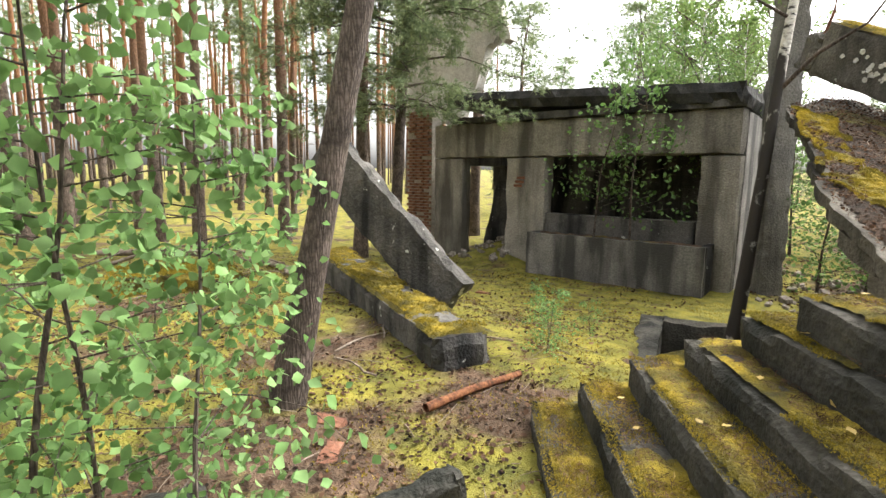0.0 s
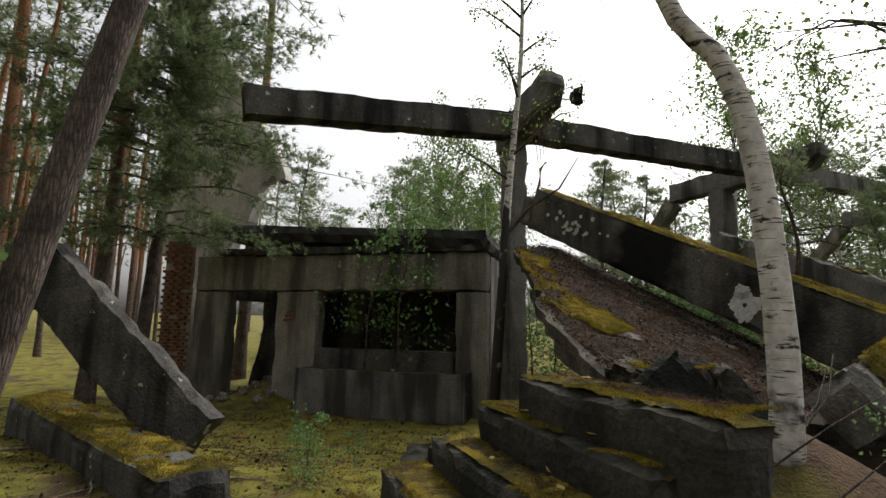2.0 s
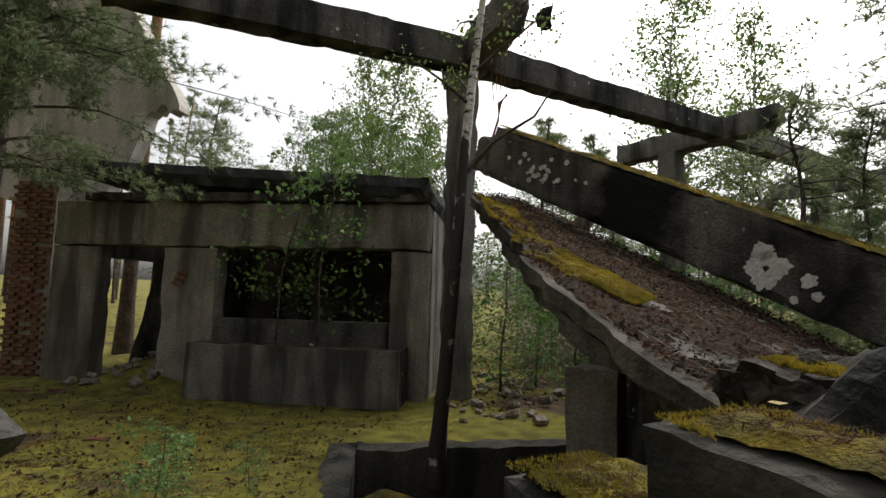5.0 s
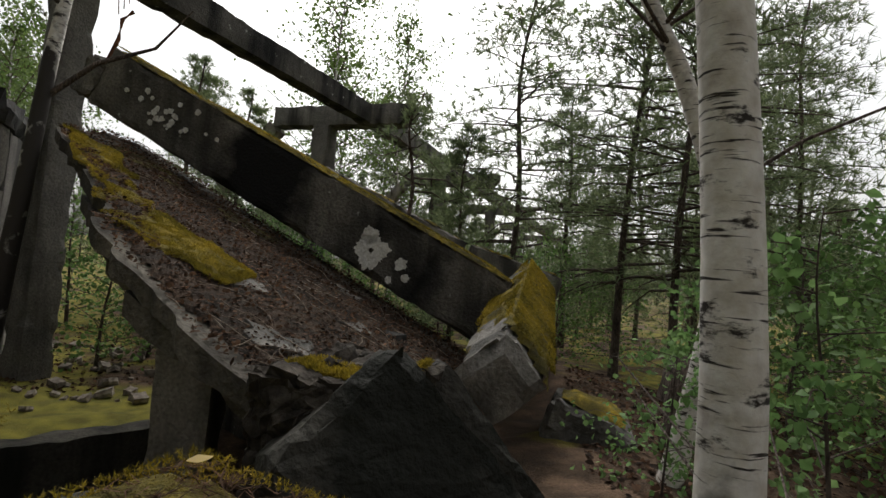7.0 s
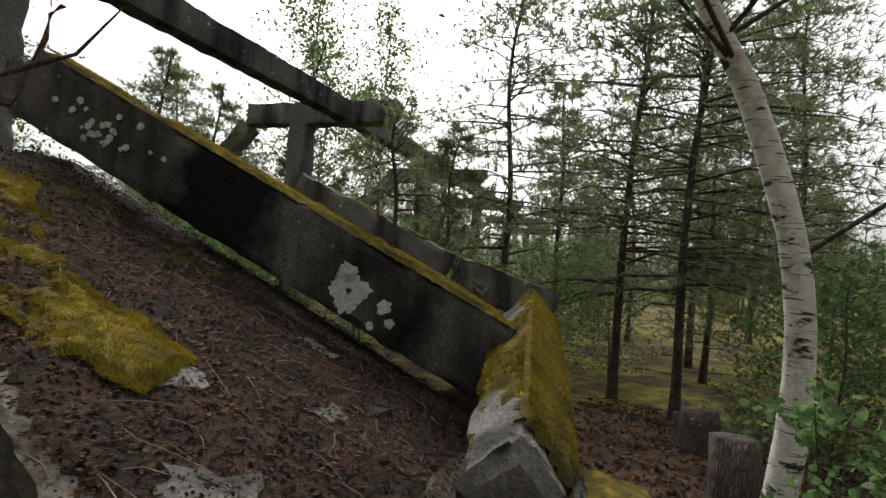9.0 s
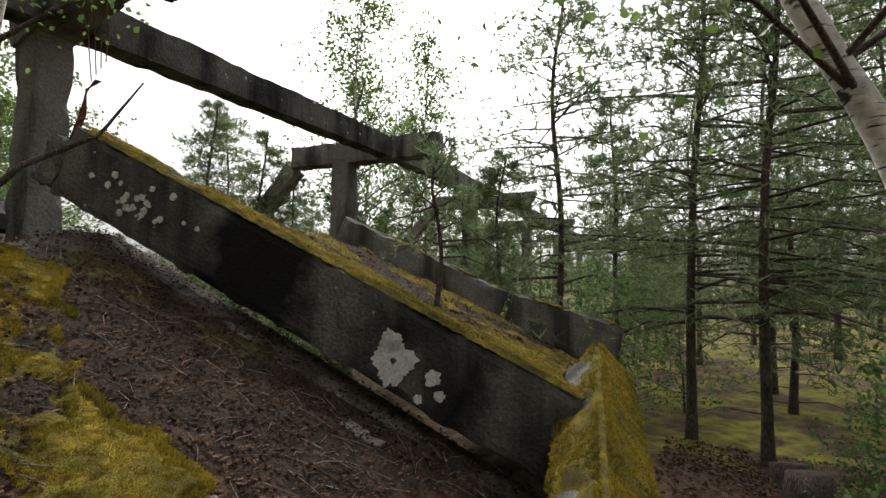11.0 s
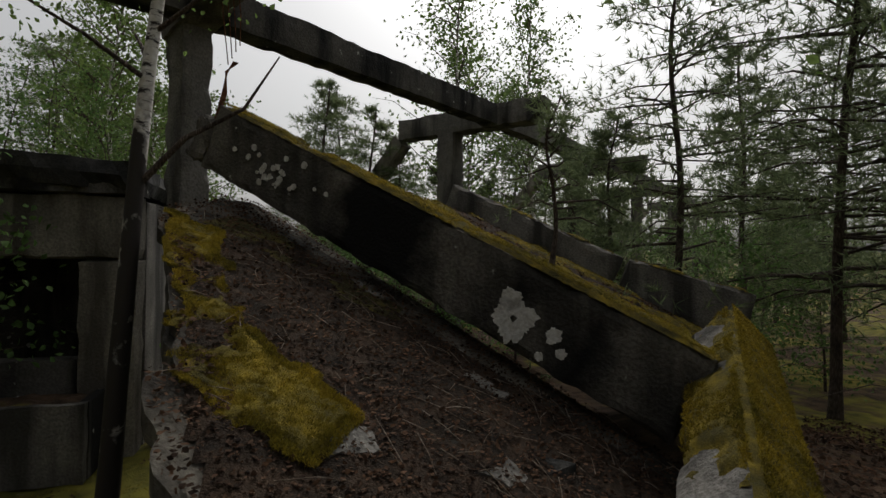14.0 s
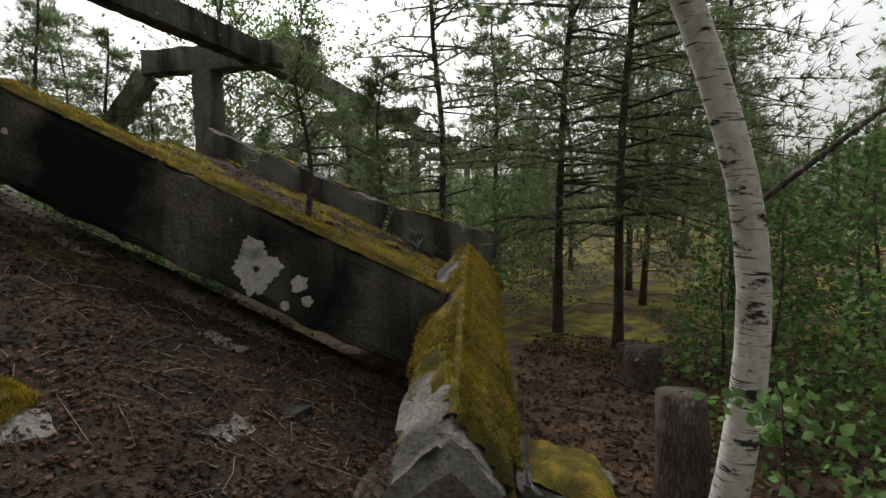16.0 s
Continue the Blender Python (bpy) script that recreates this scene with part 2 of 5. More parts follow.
def birch_bark(name, dark_foot):
    """White birch bark with black horizontal lenticels and a rough dark foot."""
    m = material(name, [(0.42, 0.39, 0.35), (0.62, 0.59, 0.54), (0.72, 0.69, 0.64)], 3, 0.75, 0.2, 6, 30)
    n, l = m.node_tree.nodes, m.node_tree.links
    b = n["Principled BSDF"]
    base = b.inputs["Base Color"].links[0].from_socket
    tc = n.new("ShaderNodeTexCoord")
    mp = n.new("ShaderNodeMapping")
    mp.inputs["Scale"].default_value = (9, 9, 110)
    l.new(tc.outputs["Object"], mp.inputs["Vector"])
    no = n.new("ShaderNodeTexNoise")
    no.inputs["Scale"].default_value, no.inputs["Detail"].default_value = 1.0, 4
    l.new(mp.outputs[0], no.inputs["Vector"])
    cr = n.new("ShaderNodeValToRGB")
    cr.color_ramp.elements[0].position, cr.color_ramp.elements[1].position = 0.60, 0.66
    l.new(no.outputs["Fac"], cr.inputs["Fac"])
    sp = n.new("ShaderNodeSeparateXYZ")
    l.new(tc.outputs["Object"], sp.inputs[0])
    mr = n.new("ShaderNodeMapRange")
    mr.inputs["From Min"].default_value, mr.inputs["From Max"].default_value = dark_foot + 0.5, dark_foot - 0.5
    mr.inputs["To Min"].default_value, mr.inputs["To Max"].default_value = 0.0, 0.24 if dark_foot < 1 else 0.4
    l.new(sp.outputs["Z"], mr.inputs["Value"])
    rough = n.new("ShaderNodeTexNoise")
    rough.inputs["Scale"].default_value, rough.inputs["Detail"].default_value = 5, 9
    l.new(tc.outputs["Object"], rough.inputs["Vector"])
    ad = n.new("ShaderNodeMath")
    ad.operation = "ADD"
    l.new(mr.outputs[0], ad.inputs[0])
    l.new(rough.outputs["Fac"], ad.inputs[1])
    c2 = n.new("ShaderNodeValToRGB")
    c2.color_ramp.elements[0].position, c2.color_ramp.elements[1].position = 0.68, 0.78
    l.new(ad.outputs[0], c2.inputs["Fac"])
    mxm = n.new("ShaderNodeMath")
    mxm.operation = "MAXIMUM"
    l.new(cr.outputs[0], mxm.inputs[0])
    l.new(c2.outputs[0], mxm.inputs[1])
    mx = n.new("ShaderNodeMix")
    mx.data_type = "RGBA"
    l.new(mxm.outputs[0], mx.inputs["Factor"])
    l.new(base, mx.inputs["A"])
    mx.inputs["B"].default_value = (0.035, 0.03, 0.026, 1)
    l.new(mx.outputs["Result"], b.inputs["Base Color"])
    src = b.inputs["Base Color"].links[0].from_socket
    mb = n.new("ShaderNodeMapping")
    mb.inputs["Scale"].default_value = (5, 5, 13)
    l.new(tc.outputs["Object"], mb.inputs["Vector"])
    nb = n.new("ShaderNodeTexNoise")
    nb.inputs["Scale"].default_value, nb.inputs["Detail"].default_value, nb.inputs["Roughness"].default_value = 1.0, 8, 0.68
    l.new(mb.outputs[0], nb.inputs["Vector"])
    rb = n.new("ShaderNodeValToRGB")
    rb.color_ramp.elements[0].position, rb.color_ramp.elements[1].position = 0.56, 0.61
    l.new(nb.outputs["Fac"], rb.inputs["Fac"])
    xb = n.new("ShaderNodeMix")
    xb.data_type = "RGBA"
    l.new(rb.outputs[0], xb.inputs["Factor"])
    l.new(src, xb.inputs["A"])
    xb.inputs["B"].default_value = (0.035, 0.03, 0.026, 1)
    l.new(xb.outputs["Result"], b.inputs["Base Color"])
    return m


BIRCH_BARK = birch_bark("birch_bark", 0.75)
BIRCH_DARK = birch_bark("dark_footed_birch_bark", 3.6)


def ground_material():
    """Forest floor: yellow-green moss cushions, brown pine-needle litter and bare leaf mould."""
    m = material("forest_floor", [(0.03, 0.02, 0.012), (0.07, 0.045, 0.028), (0.14, 0.09, 0.058)], 3.5, 1.0, 1.0, 10, 70, coords="Object")
    n, l = m.node_tree.nodes, m.node_tree.links
    b = n["Principled BSDF"]
    base = b.inputs["Base Color"].links[0].from_socket
    tc = n.new("ShaderNodeTexCoord")
    no = n.new("ShaderNodeTexNoise")
    no.inputs["Scale"].default_value, no.inputs["Detail"].default_value = 0.9, 9
    l.new(tc.outputs["Object"], no.inputs["Vector"])
    at = n.new("ShaderNodeAttribute")
    at.attribute_name = "mossy"
    ad = n.new("ShaderNodeMath")
    ad.operation = "ADD"
    l.new(no.outputs["Fac"], ad.inputs[0])
    l.new(at.outputs["Fac"], ad.inputs[1])
    cr = n.new("ShaderNodeValToRGB")
    cr.color_ramp.elements[0].position, cr.color_ramp.elements[1].position = 0.50, 0.60
    l.new(ad.outputs[0], cr.inputs["Fac"])
    mo = n.new("ShaderNodeTexNoise")
    mo.inputs["Scale"].default_value, mo.inputs["Detail"].default_value = 4, 9
    l.new(tc.outputs["Object"], mo.inputs["Vector"])
    mc = n.new("ShaderNodeValToRGB")
    mc.color_ramp.elements[0].position, mc.color_ramp.elements[1].position = 0.3, 0.7
    mc.color_ramp.elements[0].color, mc.color_ramp.elements[1].color = (0.07, 0.07, 0.014, 1), (0.24, 0.21, 0.035, 1)
    l.new(mo.outputs["Fac"], mc.inputs["Fac"])
    mx = n.new("ShaderNodeMix")
    mx.data_type = "RGBA"
    l.new(cr.outputs[0], mx.inputs["Factor"])
    l.new(base, mx.inputs["A"])
    l.new(mc.outputs[0], mx.inputs["B"])
    l.new(mx.outputs["Result"], b.inputs["Base Color"])
    return m


GROUND = ground_material()

# ---- mesh helpers ----
rng = np.random.default_rng(7)


def mesh_arrays(name, verts, faces, mat, smooth=False):
    me = bpy.data.meshes.new(name)
    verts, faces = np.asarray(verts, dtype=np.float32), np.asarray(faces, dtype=np.int32)
    k = faces.shape[1]
    me.vertices.add(len(verts))
    me.vertices.foreach_set("co", verts.ravel())
    me.loops.add(faces.size)
    me.loops.foreach_set("vertex_index", faces.ravel())
    me.polygons.add(len(faces))
    me.polygons.foreach_set("loop_start", np.arange(0, faces.size, k, dtype=np.int32))
    me.update(calc_edges=True)
    if smooth:
        me.polygons.foreach_set("use_smooth", np.ones(len(faces), dtype=bool))
    me.materials.append(mat)
    return me


def part(name, bm, mat, parent=None, label=""):
    """Links a bmesh, or a finished mesh, as one object under a thing or part."""
    if isinstance(bm, bpy.types.Mesh):
        me = bm
    else:
        me = bpy.data.meshes.new(name)
        bmesh.ops.recalc_face_normals(bm, faces=bm.faces[:])
        bm.to_mesh(me)
        bm.free()
        me.materials.append(mat)
    ob = new(name, me)
    if parent:
        ob.parent = parent
    if label:
        ob["label"] = label
    return ob


def thing(name, m, label, category, group="", kind=""):
    ob = new(name)
    ob.matrix_world = m
    return tagged(ob, label, category, group, kind)


def block(size, step=0.12, worn=0.02, seed=0, rough=0.006, origin=(0, 0, 0), shape=None):
    """A cast block as a surface lattice, centred in x and y and standing on z = 0, with worn, chipped edges."""
    L, W, H = size
    bm = bmesh.new()
    ns = [max(1, round(s / step)) for s in size]
    got = {}

    def vert(i, j, k):
        if (i, j, k) not in got:
            p = Vector((L * (i / ns[0] - 0.5), W * (j / ns[1] - 0.5), H * k / ns[2]))
            ends = [i in (0, ns[0]), j in (0, ns[1]), k in (0, ns[2])]
            q = (p + Vector((seed * 7.3, seed * 3.1, seed))) * 3.1
            if sum(ends) >= 2 and worn:
                c = Vector((0, 0, H / 2))
                d = Vector([(c[a] - p[a]) if ends[a] else 0 for a in range(3)])
                d.normalize()
                p = p + d * worn * max(0.15, 1.2 + 2.4 * noise.noise(q) + 1.2 * noise.noise(q * 3.3))
            if rough:
                p = p + noise.noise_vector(q * 1.7) * rough * 2 + noise.noise_vector(q * 6) * rough
            if shape:
                p = shape(p)
            got[i, j, k] = bm.verts.new(p + Vector(origin))
        return got[i, j, k]

    for a in range(3):
        b, c = (a + 1) % 3, (a + 2) % 3
        for side in (0, ns[a]):
            for u in range(ns[b]):
                for v in range(ns[c]):
                    q = []
                    for du, dv in ((0, 0), (1, 0), (1, 1), (0, 1)):
                        ijk = [0, 0, 0]
                        ijk[a], ijk[b], ijk[c] = side, u + du, v + dv
                        q.append(vert(*ijk))
                    bm.faces.new(q if side else q[::-1])
    return bm


def axes(origin, x, z):
    """A pose whose x axis runs along x and whose z axis is as near to z as may be."""
    x = Vector(x).normalized()
    y = Vector(z).cross(x).normalized()
    m = Matrix((x, y, x.cross(y))).transposed().to_4x4()
    m.translation = origin
    return m


def tube(pts, radii, seg=8, wob=0.0, seed=0):
    """A tapered tube along points, as vertex and quad arrays."""
    pts = [Vector(p) for p in pts]
    vs, fs = [], []
    for i, p in enumerate(pts):
        t = (pts[min(i + 1, len(pts) - 1)] - pts[max(i - 1, 0)]).normalized()
        u = t.cross(Vector((0.31, 0.95, 0.1))).normalized()
        w = t.cross(u)
        for k in range(seg):
            a = 2 * math.pi * k / seg
            r = radii[i] * (1 + wob * noise.noise(Vector((math.cos(a) * 2 + seed, math.sin(a) * 2, i * 0.6 + seed))))
            vs.append(p + (u * math.cos(a) + w * math.sin(a)) * r)
    for i in range(len(pts) - 1):
        for k in range(seg):
            fs.append((i * seg + k, i * seg + (k + 1) % seg, (i + 1) * seg + (k + 1) % seg, (i + 1) * seg + k))
    return vs, fs


def merged(chunks):
    vs, fs = [], []
    for v, f in chunks:
        o = len(vs)
        vs += list(v)
        fs += [tuple(i + o for i in q) for q in f]
    return np.array([tuple(v) for v in vs]), np.array(fs)


def rotations(n, tilt=1.0):
    """n random turns as 3 x 3 arrays."""
    a = rng.normal(size=(n, 3)) * np.array([1, 1, tilt])
    a /= np.linalg.norm(a, axis=1)[:, None]
    b = rng.normal(size=(n, 3))
    b -= (a * b).sum(1)[:, None] * a
    b /= np.linalg.norm(b, axis=1)[:, None]
    return np.stack([b, np.cross(a, b), a], axis=2)


def leaves(centres, size, wide=0.75, fold=0.2):
    """Leaf blades of six corners, folded along the rib, one at each centre."""
    n = len(centres)
    form = np.array([(-0.5, 0, 0), (-0.12, -0.5 * wide, fold * 0.5), (0.22, -0.34 * wide, fold * 0.35), (0.55, 0, -0.05), (0.22, 0.34 * wide, fold * 0.35), (-0.12, 0.5 * wide, fold * 0.5)])
    s = size * rng.uniform(0.6, 1.25, (n, 1, 1))
    v = np.einsum("nij,kj->nki", rotations(n), form) * s + np.asarray(centres)[:, None, :]
    f = np.array([(0, 1, 2, 3), (0, 3, 4, 5)])
    faces = (np.arange(n)[:, None, None] * 6 + f[None]).reshape(-1, 4)
    return v.reshape(-1, 3), faces


def needles(centres, heads, length, count=9, width=0.02, spread=0.75):
    """Tufts of thin needle blades round twig ends: triangles that fan out about each heading."""
    n = len(centres)
    c = np.repeat(np.asarray(centres), count, axis=0)
    d = np.repeat(np.asarray(heads), count, axis=0) + rng.normal(size=(n * count, 3)) * spread
    d /= np.linalg.norm(d, axis=1)[:, None]
    side = np.cross(d, rng.normal(size=d.shape))
    side /= np.linalg.norm(side, axis=1)[:, None] + 1e-9
    ln = length * rng.uniform(0.6, 1.2, (n * count, 1))
    v = np.stack([c - side * width / 2, c + side * width / 2, c + d * ln], axis=1).reshape(-1, 3)
    return v, np.arange(len(v)).reshape(-1, 3)


def tufts(name, pts, size, mat, label, category, parent=None):
    """Many small upright blades at points: one object that nobody could count."""
    pts = np.asarray(pts)
    v, f = needles(pts, np.tile([0, 0, 1.0], (len(pts), 1)), size, 4, size * 0.3, 0.8)
    ob = new(name, mesh_arrays(name, v, f, mat))
    tagged(ob, label, category, kind="stuff")
    if parent:
        ob.parent = parent
    return ob


# ---- ground ----
PIT = [(3.05, 9.95), (5.7, 10.75), (6.3, 8.6), (4.7, 7.1), (3.7, 7.4)]


def inside(x, y, poly):
    hit = False
    for (x0, y0), (x1, y1) in zip(poly, poly[1:] + poly[:1]):
        if (y0 > y) != (y1 > y) and x < (x1 - x0) * (y - y0) / (y1 - y0) + x0:
            hit = not hit
    return hit


def nearest(x, y, poly):
    """The point of a plan outline nearest to (x, y)."""
    best = None
    for (x0, y0), (x1, y1) in zip(poly, poly[1:] + poly[:1]):
        dx, dy = x1 - x0, y1 - y0
        t = min(1, max(0, ((x - x0) * dx + (y - y0) * dy) / (dx * dx + dy * dy)))
        q = (x0 + t * dx, y0 + t * dy)
        d = math.hypot(q[0] - x, q[1] - y)
        if best is None or d < best[0]:
            best = (d, q)
    return best[1]


def smooth(a, b, v):
    t = min(1, max(0, (v - a) / (b - a)))
    return t * t * (3 - 2 * t)


def ground_z(x, y, fine=True):
    near = 1 - smooth(6.5, 10.0, y)
    z = 0.42 * near
    z += 0.85 * math.exp(-((x - 6.0) ** 2 + (y - 5.5) ** 2) / 0.9)
    z += 0.35 * math.exp(-((x - 7.6) ** 2 + (y - 7.0) ** 2) / 2.5)
    z += 0.8 * math.exp(-((x - 9.6) ** 2 + (y - 10.0) ** 2) / 5.0)
    z += 0.42 * math.exp(-((x + 1.2) ** 2 / 0.8 + (y - 13.3) ** 2 / 0.9))
    far = max(0, math.hypot(x - 3, y - 6) - 14)
    z += 0.012 * far + 0.5 * noise.noise(Vector((x * 0.06, y * 0.06, 3))) * smooth(0, 20, far)
    if fine:
        z += 0.05 * noise.noise(Vector((x * 0.9, y * 0.9, 0))) + 0.03 * noise.noise(Vector((x * 3, y * 3, 5)))
        z += 0.022 * abs(noise.noise(Vector((x * 8, y * 8, 9))))
    if 2 < x < 7 and 6 < y < 12 and inside(x, y, PIT):
        q = nearest(x, y, PIT)
        k = smooth(0.02, 0.22, math.hypot(q[0] - x, q[1] - y))
        z = (1 - k) * z + k * (-0.62 + 0.08 * noise.noise(Vector((x * 2, y * 2, 1))) + 0.05 * noise.noise(Vector((x * 6, y * 6, 1))))
    return z


def build_ground():
    def line(lo, hi, a, b, step):
        mid = list(np.arange(a, b, step))
        out, s, v = [], step, b
        while v < hi:
            out.append(v)
            s *= 1.14
            v += s
        out.append(hi)
        low, s, v = [], step, a
        while v > lo:
            s *= 1.14
            v -= s
            low.append(max(v, lo))
        return np.array(low[::-1] + mid + out)

    xs, ys = line(-600, 600, -6, 11, 0.085), line(-600, 600, 1, 14, 0.085)
    v = np.array([(x, y, ground_z(x, y)) for y in ys for x in xs])
    nx, ny = len(xs), len(ys)
    i = np.arange(nx - 1)[None, :] + np.arange(ny - 1)[:, None] * nx
    f = np.stack([i, i + 1, i + 1 + nx, i + nx], axis=2).reshape(-1, 4)
    me = mesh_arrays("ground", v, f, GROUND, True)
    at = me.attributes.new("mossy", "FLOAT", "POINT")
    m = np.array([0.13 * (1 - smooth(4.0, 6.0, x)) + 0.15 * smooth(9.5, 12.5, x) - 0.10 * smooth(4.5, 7, x) - 0.13 * math.exp(-((x - 2.6) ** 2 + (y - 5.0) ** 2) / 3.0)
                  + 0.12 * math.exp(-((x - 2.5) ** 2 + (y - 9.0) ** 2) / 4.0) + 0.4 * math.exp(-((x - 4.7) ** 2 + (y - 11.4) ** 2) / 1.2) - (0.2 if inside(x, y, PIT) else 0) for x, y, z in v])
    at.data.foreach_set("value", m.astype(np.float32))
    return tagged(new("ground", me), "mossy forest floor with brown needle litter", "ground", kind="structure")


build_ground()


def wall_between(name, a, b, low, high, thick, mat, label, seed=0, parent=None):
    """An upright concrete wall from plan point a to b."""
    d = Vector((b[0] - a[0], b[1] - a[1], 0))
    m = axes(((a[0] + b[0]) / 2, (a[1] + b[1]) / 2, low), d, (0, 0, 1))
    ob = part(name, block((d.length, thick, high - low), 0.12, 0.02, seed), mat)
    ob.matrix_world = m
    return tagged(ob, label, "wall", kind="structure")


wall_between("wall_pit_west", (3.15, 10.0), (3.78, 7.35), -0.85, 0.12, 0.3, STEP, "dark concrete side wall of a sunken pit", 1)
wall_between("wall_pit_north", (3.3, 9.88), (5.75, 10.62), -0.85, 0.14, 0.3, STEP, "dark concrete end wall of a sunken pit", 2)

# ---- ruined hut ----
HX0, HX1, HY = -3.0, 3.6, 12.64


def build_hut():
    hut = thing("ruined_hut", pose(0, 0, 0), "roofed concrete ruin with gaping door and window openings", "building")

    def piece(name, x0, x1, y0, y1, z0, z1, mat, label="", seed=0, worn=0.025, step=0.13):
        ob = part(name, block((x1 - x0, y1 - y0, z1 - z0), step, worn * 0.6, seed, 0.0025), mat, hut, label)
        ob.location = ((x0 + x1) / 2, (y0 + y1) / 2, z0)
        return ob

    piece("pier", HX0, -2.15, HY, HY + 0.35, -0.3, 2.36, CONC_PALE, "", 1)
    piece("pier", -0.93, 0.03, HY, HY + 0.35, -0.3, 2.36, CONC_PALE, "", 2)
    piece("pier", 2.98, HX1, HY, HY + 0.35, -0.3, 2.36, CONC_PALE, "", 3)
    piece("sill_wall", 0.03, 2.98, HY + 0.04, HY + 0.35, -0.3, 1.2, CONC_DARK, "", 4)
    piece("lintel", HX0, HX1, HY - 0.02, HY + 0.35, 2.363, 3.12, CONC_PALE, "", 5, 0.03)
    piece("side_wall", HX0, HX0 + 0.3, HY + 0.353, 13.5, -0.3, 3.1, CONC, "", 6)
    piece("side_wall", HX0, HX0 + 0.3, 15.2, 16.6, -0.3, 3.1, CONC, "", 13)
    piece("side_wall", HX0, HX0 + 0.3, 13.503, 15.197, 2.2, 3.1, CONC, "", 14)
    piece("side_wall", HX1 - 0.3, HX1, HY + 0.353, 16.6, -0.3, 3.1, CONC, "", 7)
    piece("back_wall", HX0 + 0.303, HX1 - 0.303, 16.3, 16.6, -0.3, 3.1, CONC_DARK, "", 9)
    piece("cornice", HX0 + 0.6, HX1 + 0.06, HY - 0.16, HY + 0.4, 3.123, 3.27, CONC_DARK, "crumbling ledge under the roof", 10, 0.05)
    roof = block((HX1 - HX0 - 0.5, 4.3, 0.34), 0.14, 0.05, 11)
    ob = part("roof_slab", roof, TAR, hut, "black tarred roof slab, sagging")
    ob.matrix_basis = axes(((HX0 + HX1) / 2 + 0.25, HY + 1.95, 3.33), (1, 0, -0.055), (0, 0, 1))
    # leaning slab inside the doorway
    ob = part("fallen_panel", block((0.95, 0.14, 2.2), 0.14, 0.02, 12), CONC_DARK, hut, "dark slab leaning in the doorway")
    ob.matrix_basis = axes((-1.9, HY + 1.3, 0.0), (0.9, 0.4, -0.2), (0.25, 0.1, 1))
    # exposed bricks in the pier
    for i in range(3):
        b = part("brick", block((0.2, 0.04, 0.06), 0.08, 0.008, 20 + i), BRICK, hut)
        b.location = (-0.62 + 0.03 * i, HY - 0.008, 1.72 + 0.085 * i)
    return hut


build_hut()


def build_trough():
    t = thing("concrete_trough", pose(1.65, 12.0, 0), "long concrete trough filled with leaves below the window", "trough")
    w, d, h = 3.32, 0.95, 0.85
    part("front_panel", block((w, 0.11, h), 0.12, 0.008, 31, 0.002), CONC, t).location = (0, 0.055, 0)
    part("end_panel", block((0.1, d - 0.42, h), 0.12, 0.008, 32, 0.002), CONC, t).location = (-w / 2 + 0.05, 0.115 + (d - 0.42) / 2, 0)
    part("end_panel", block((0.1, d - 0.42, h), 0.12, 0.008, 33, 0.002), CONC_DARK, t).location = (w / 2 - 0.05, 0.115 + (d - 0.42) / 2, 0)
    fill = block((w - 0.21, d - 0.43, 0.81), 0.08, 0.0, 34, 0.022)
    part("leaf_filling", fill, GROUND, t, "dead leaves and soil").location = (0, 0.115 + (d - 0.42) / 2, 0)
    part("base_plinth", block((w - 0.3, 0.3, 0.1), 0.12, 0.01, 35), CONC_DARK, t).location = (0, 0.3, -0.098)
    return t


build_trough()


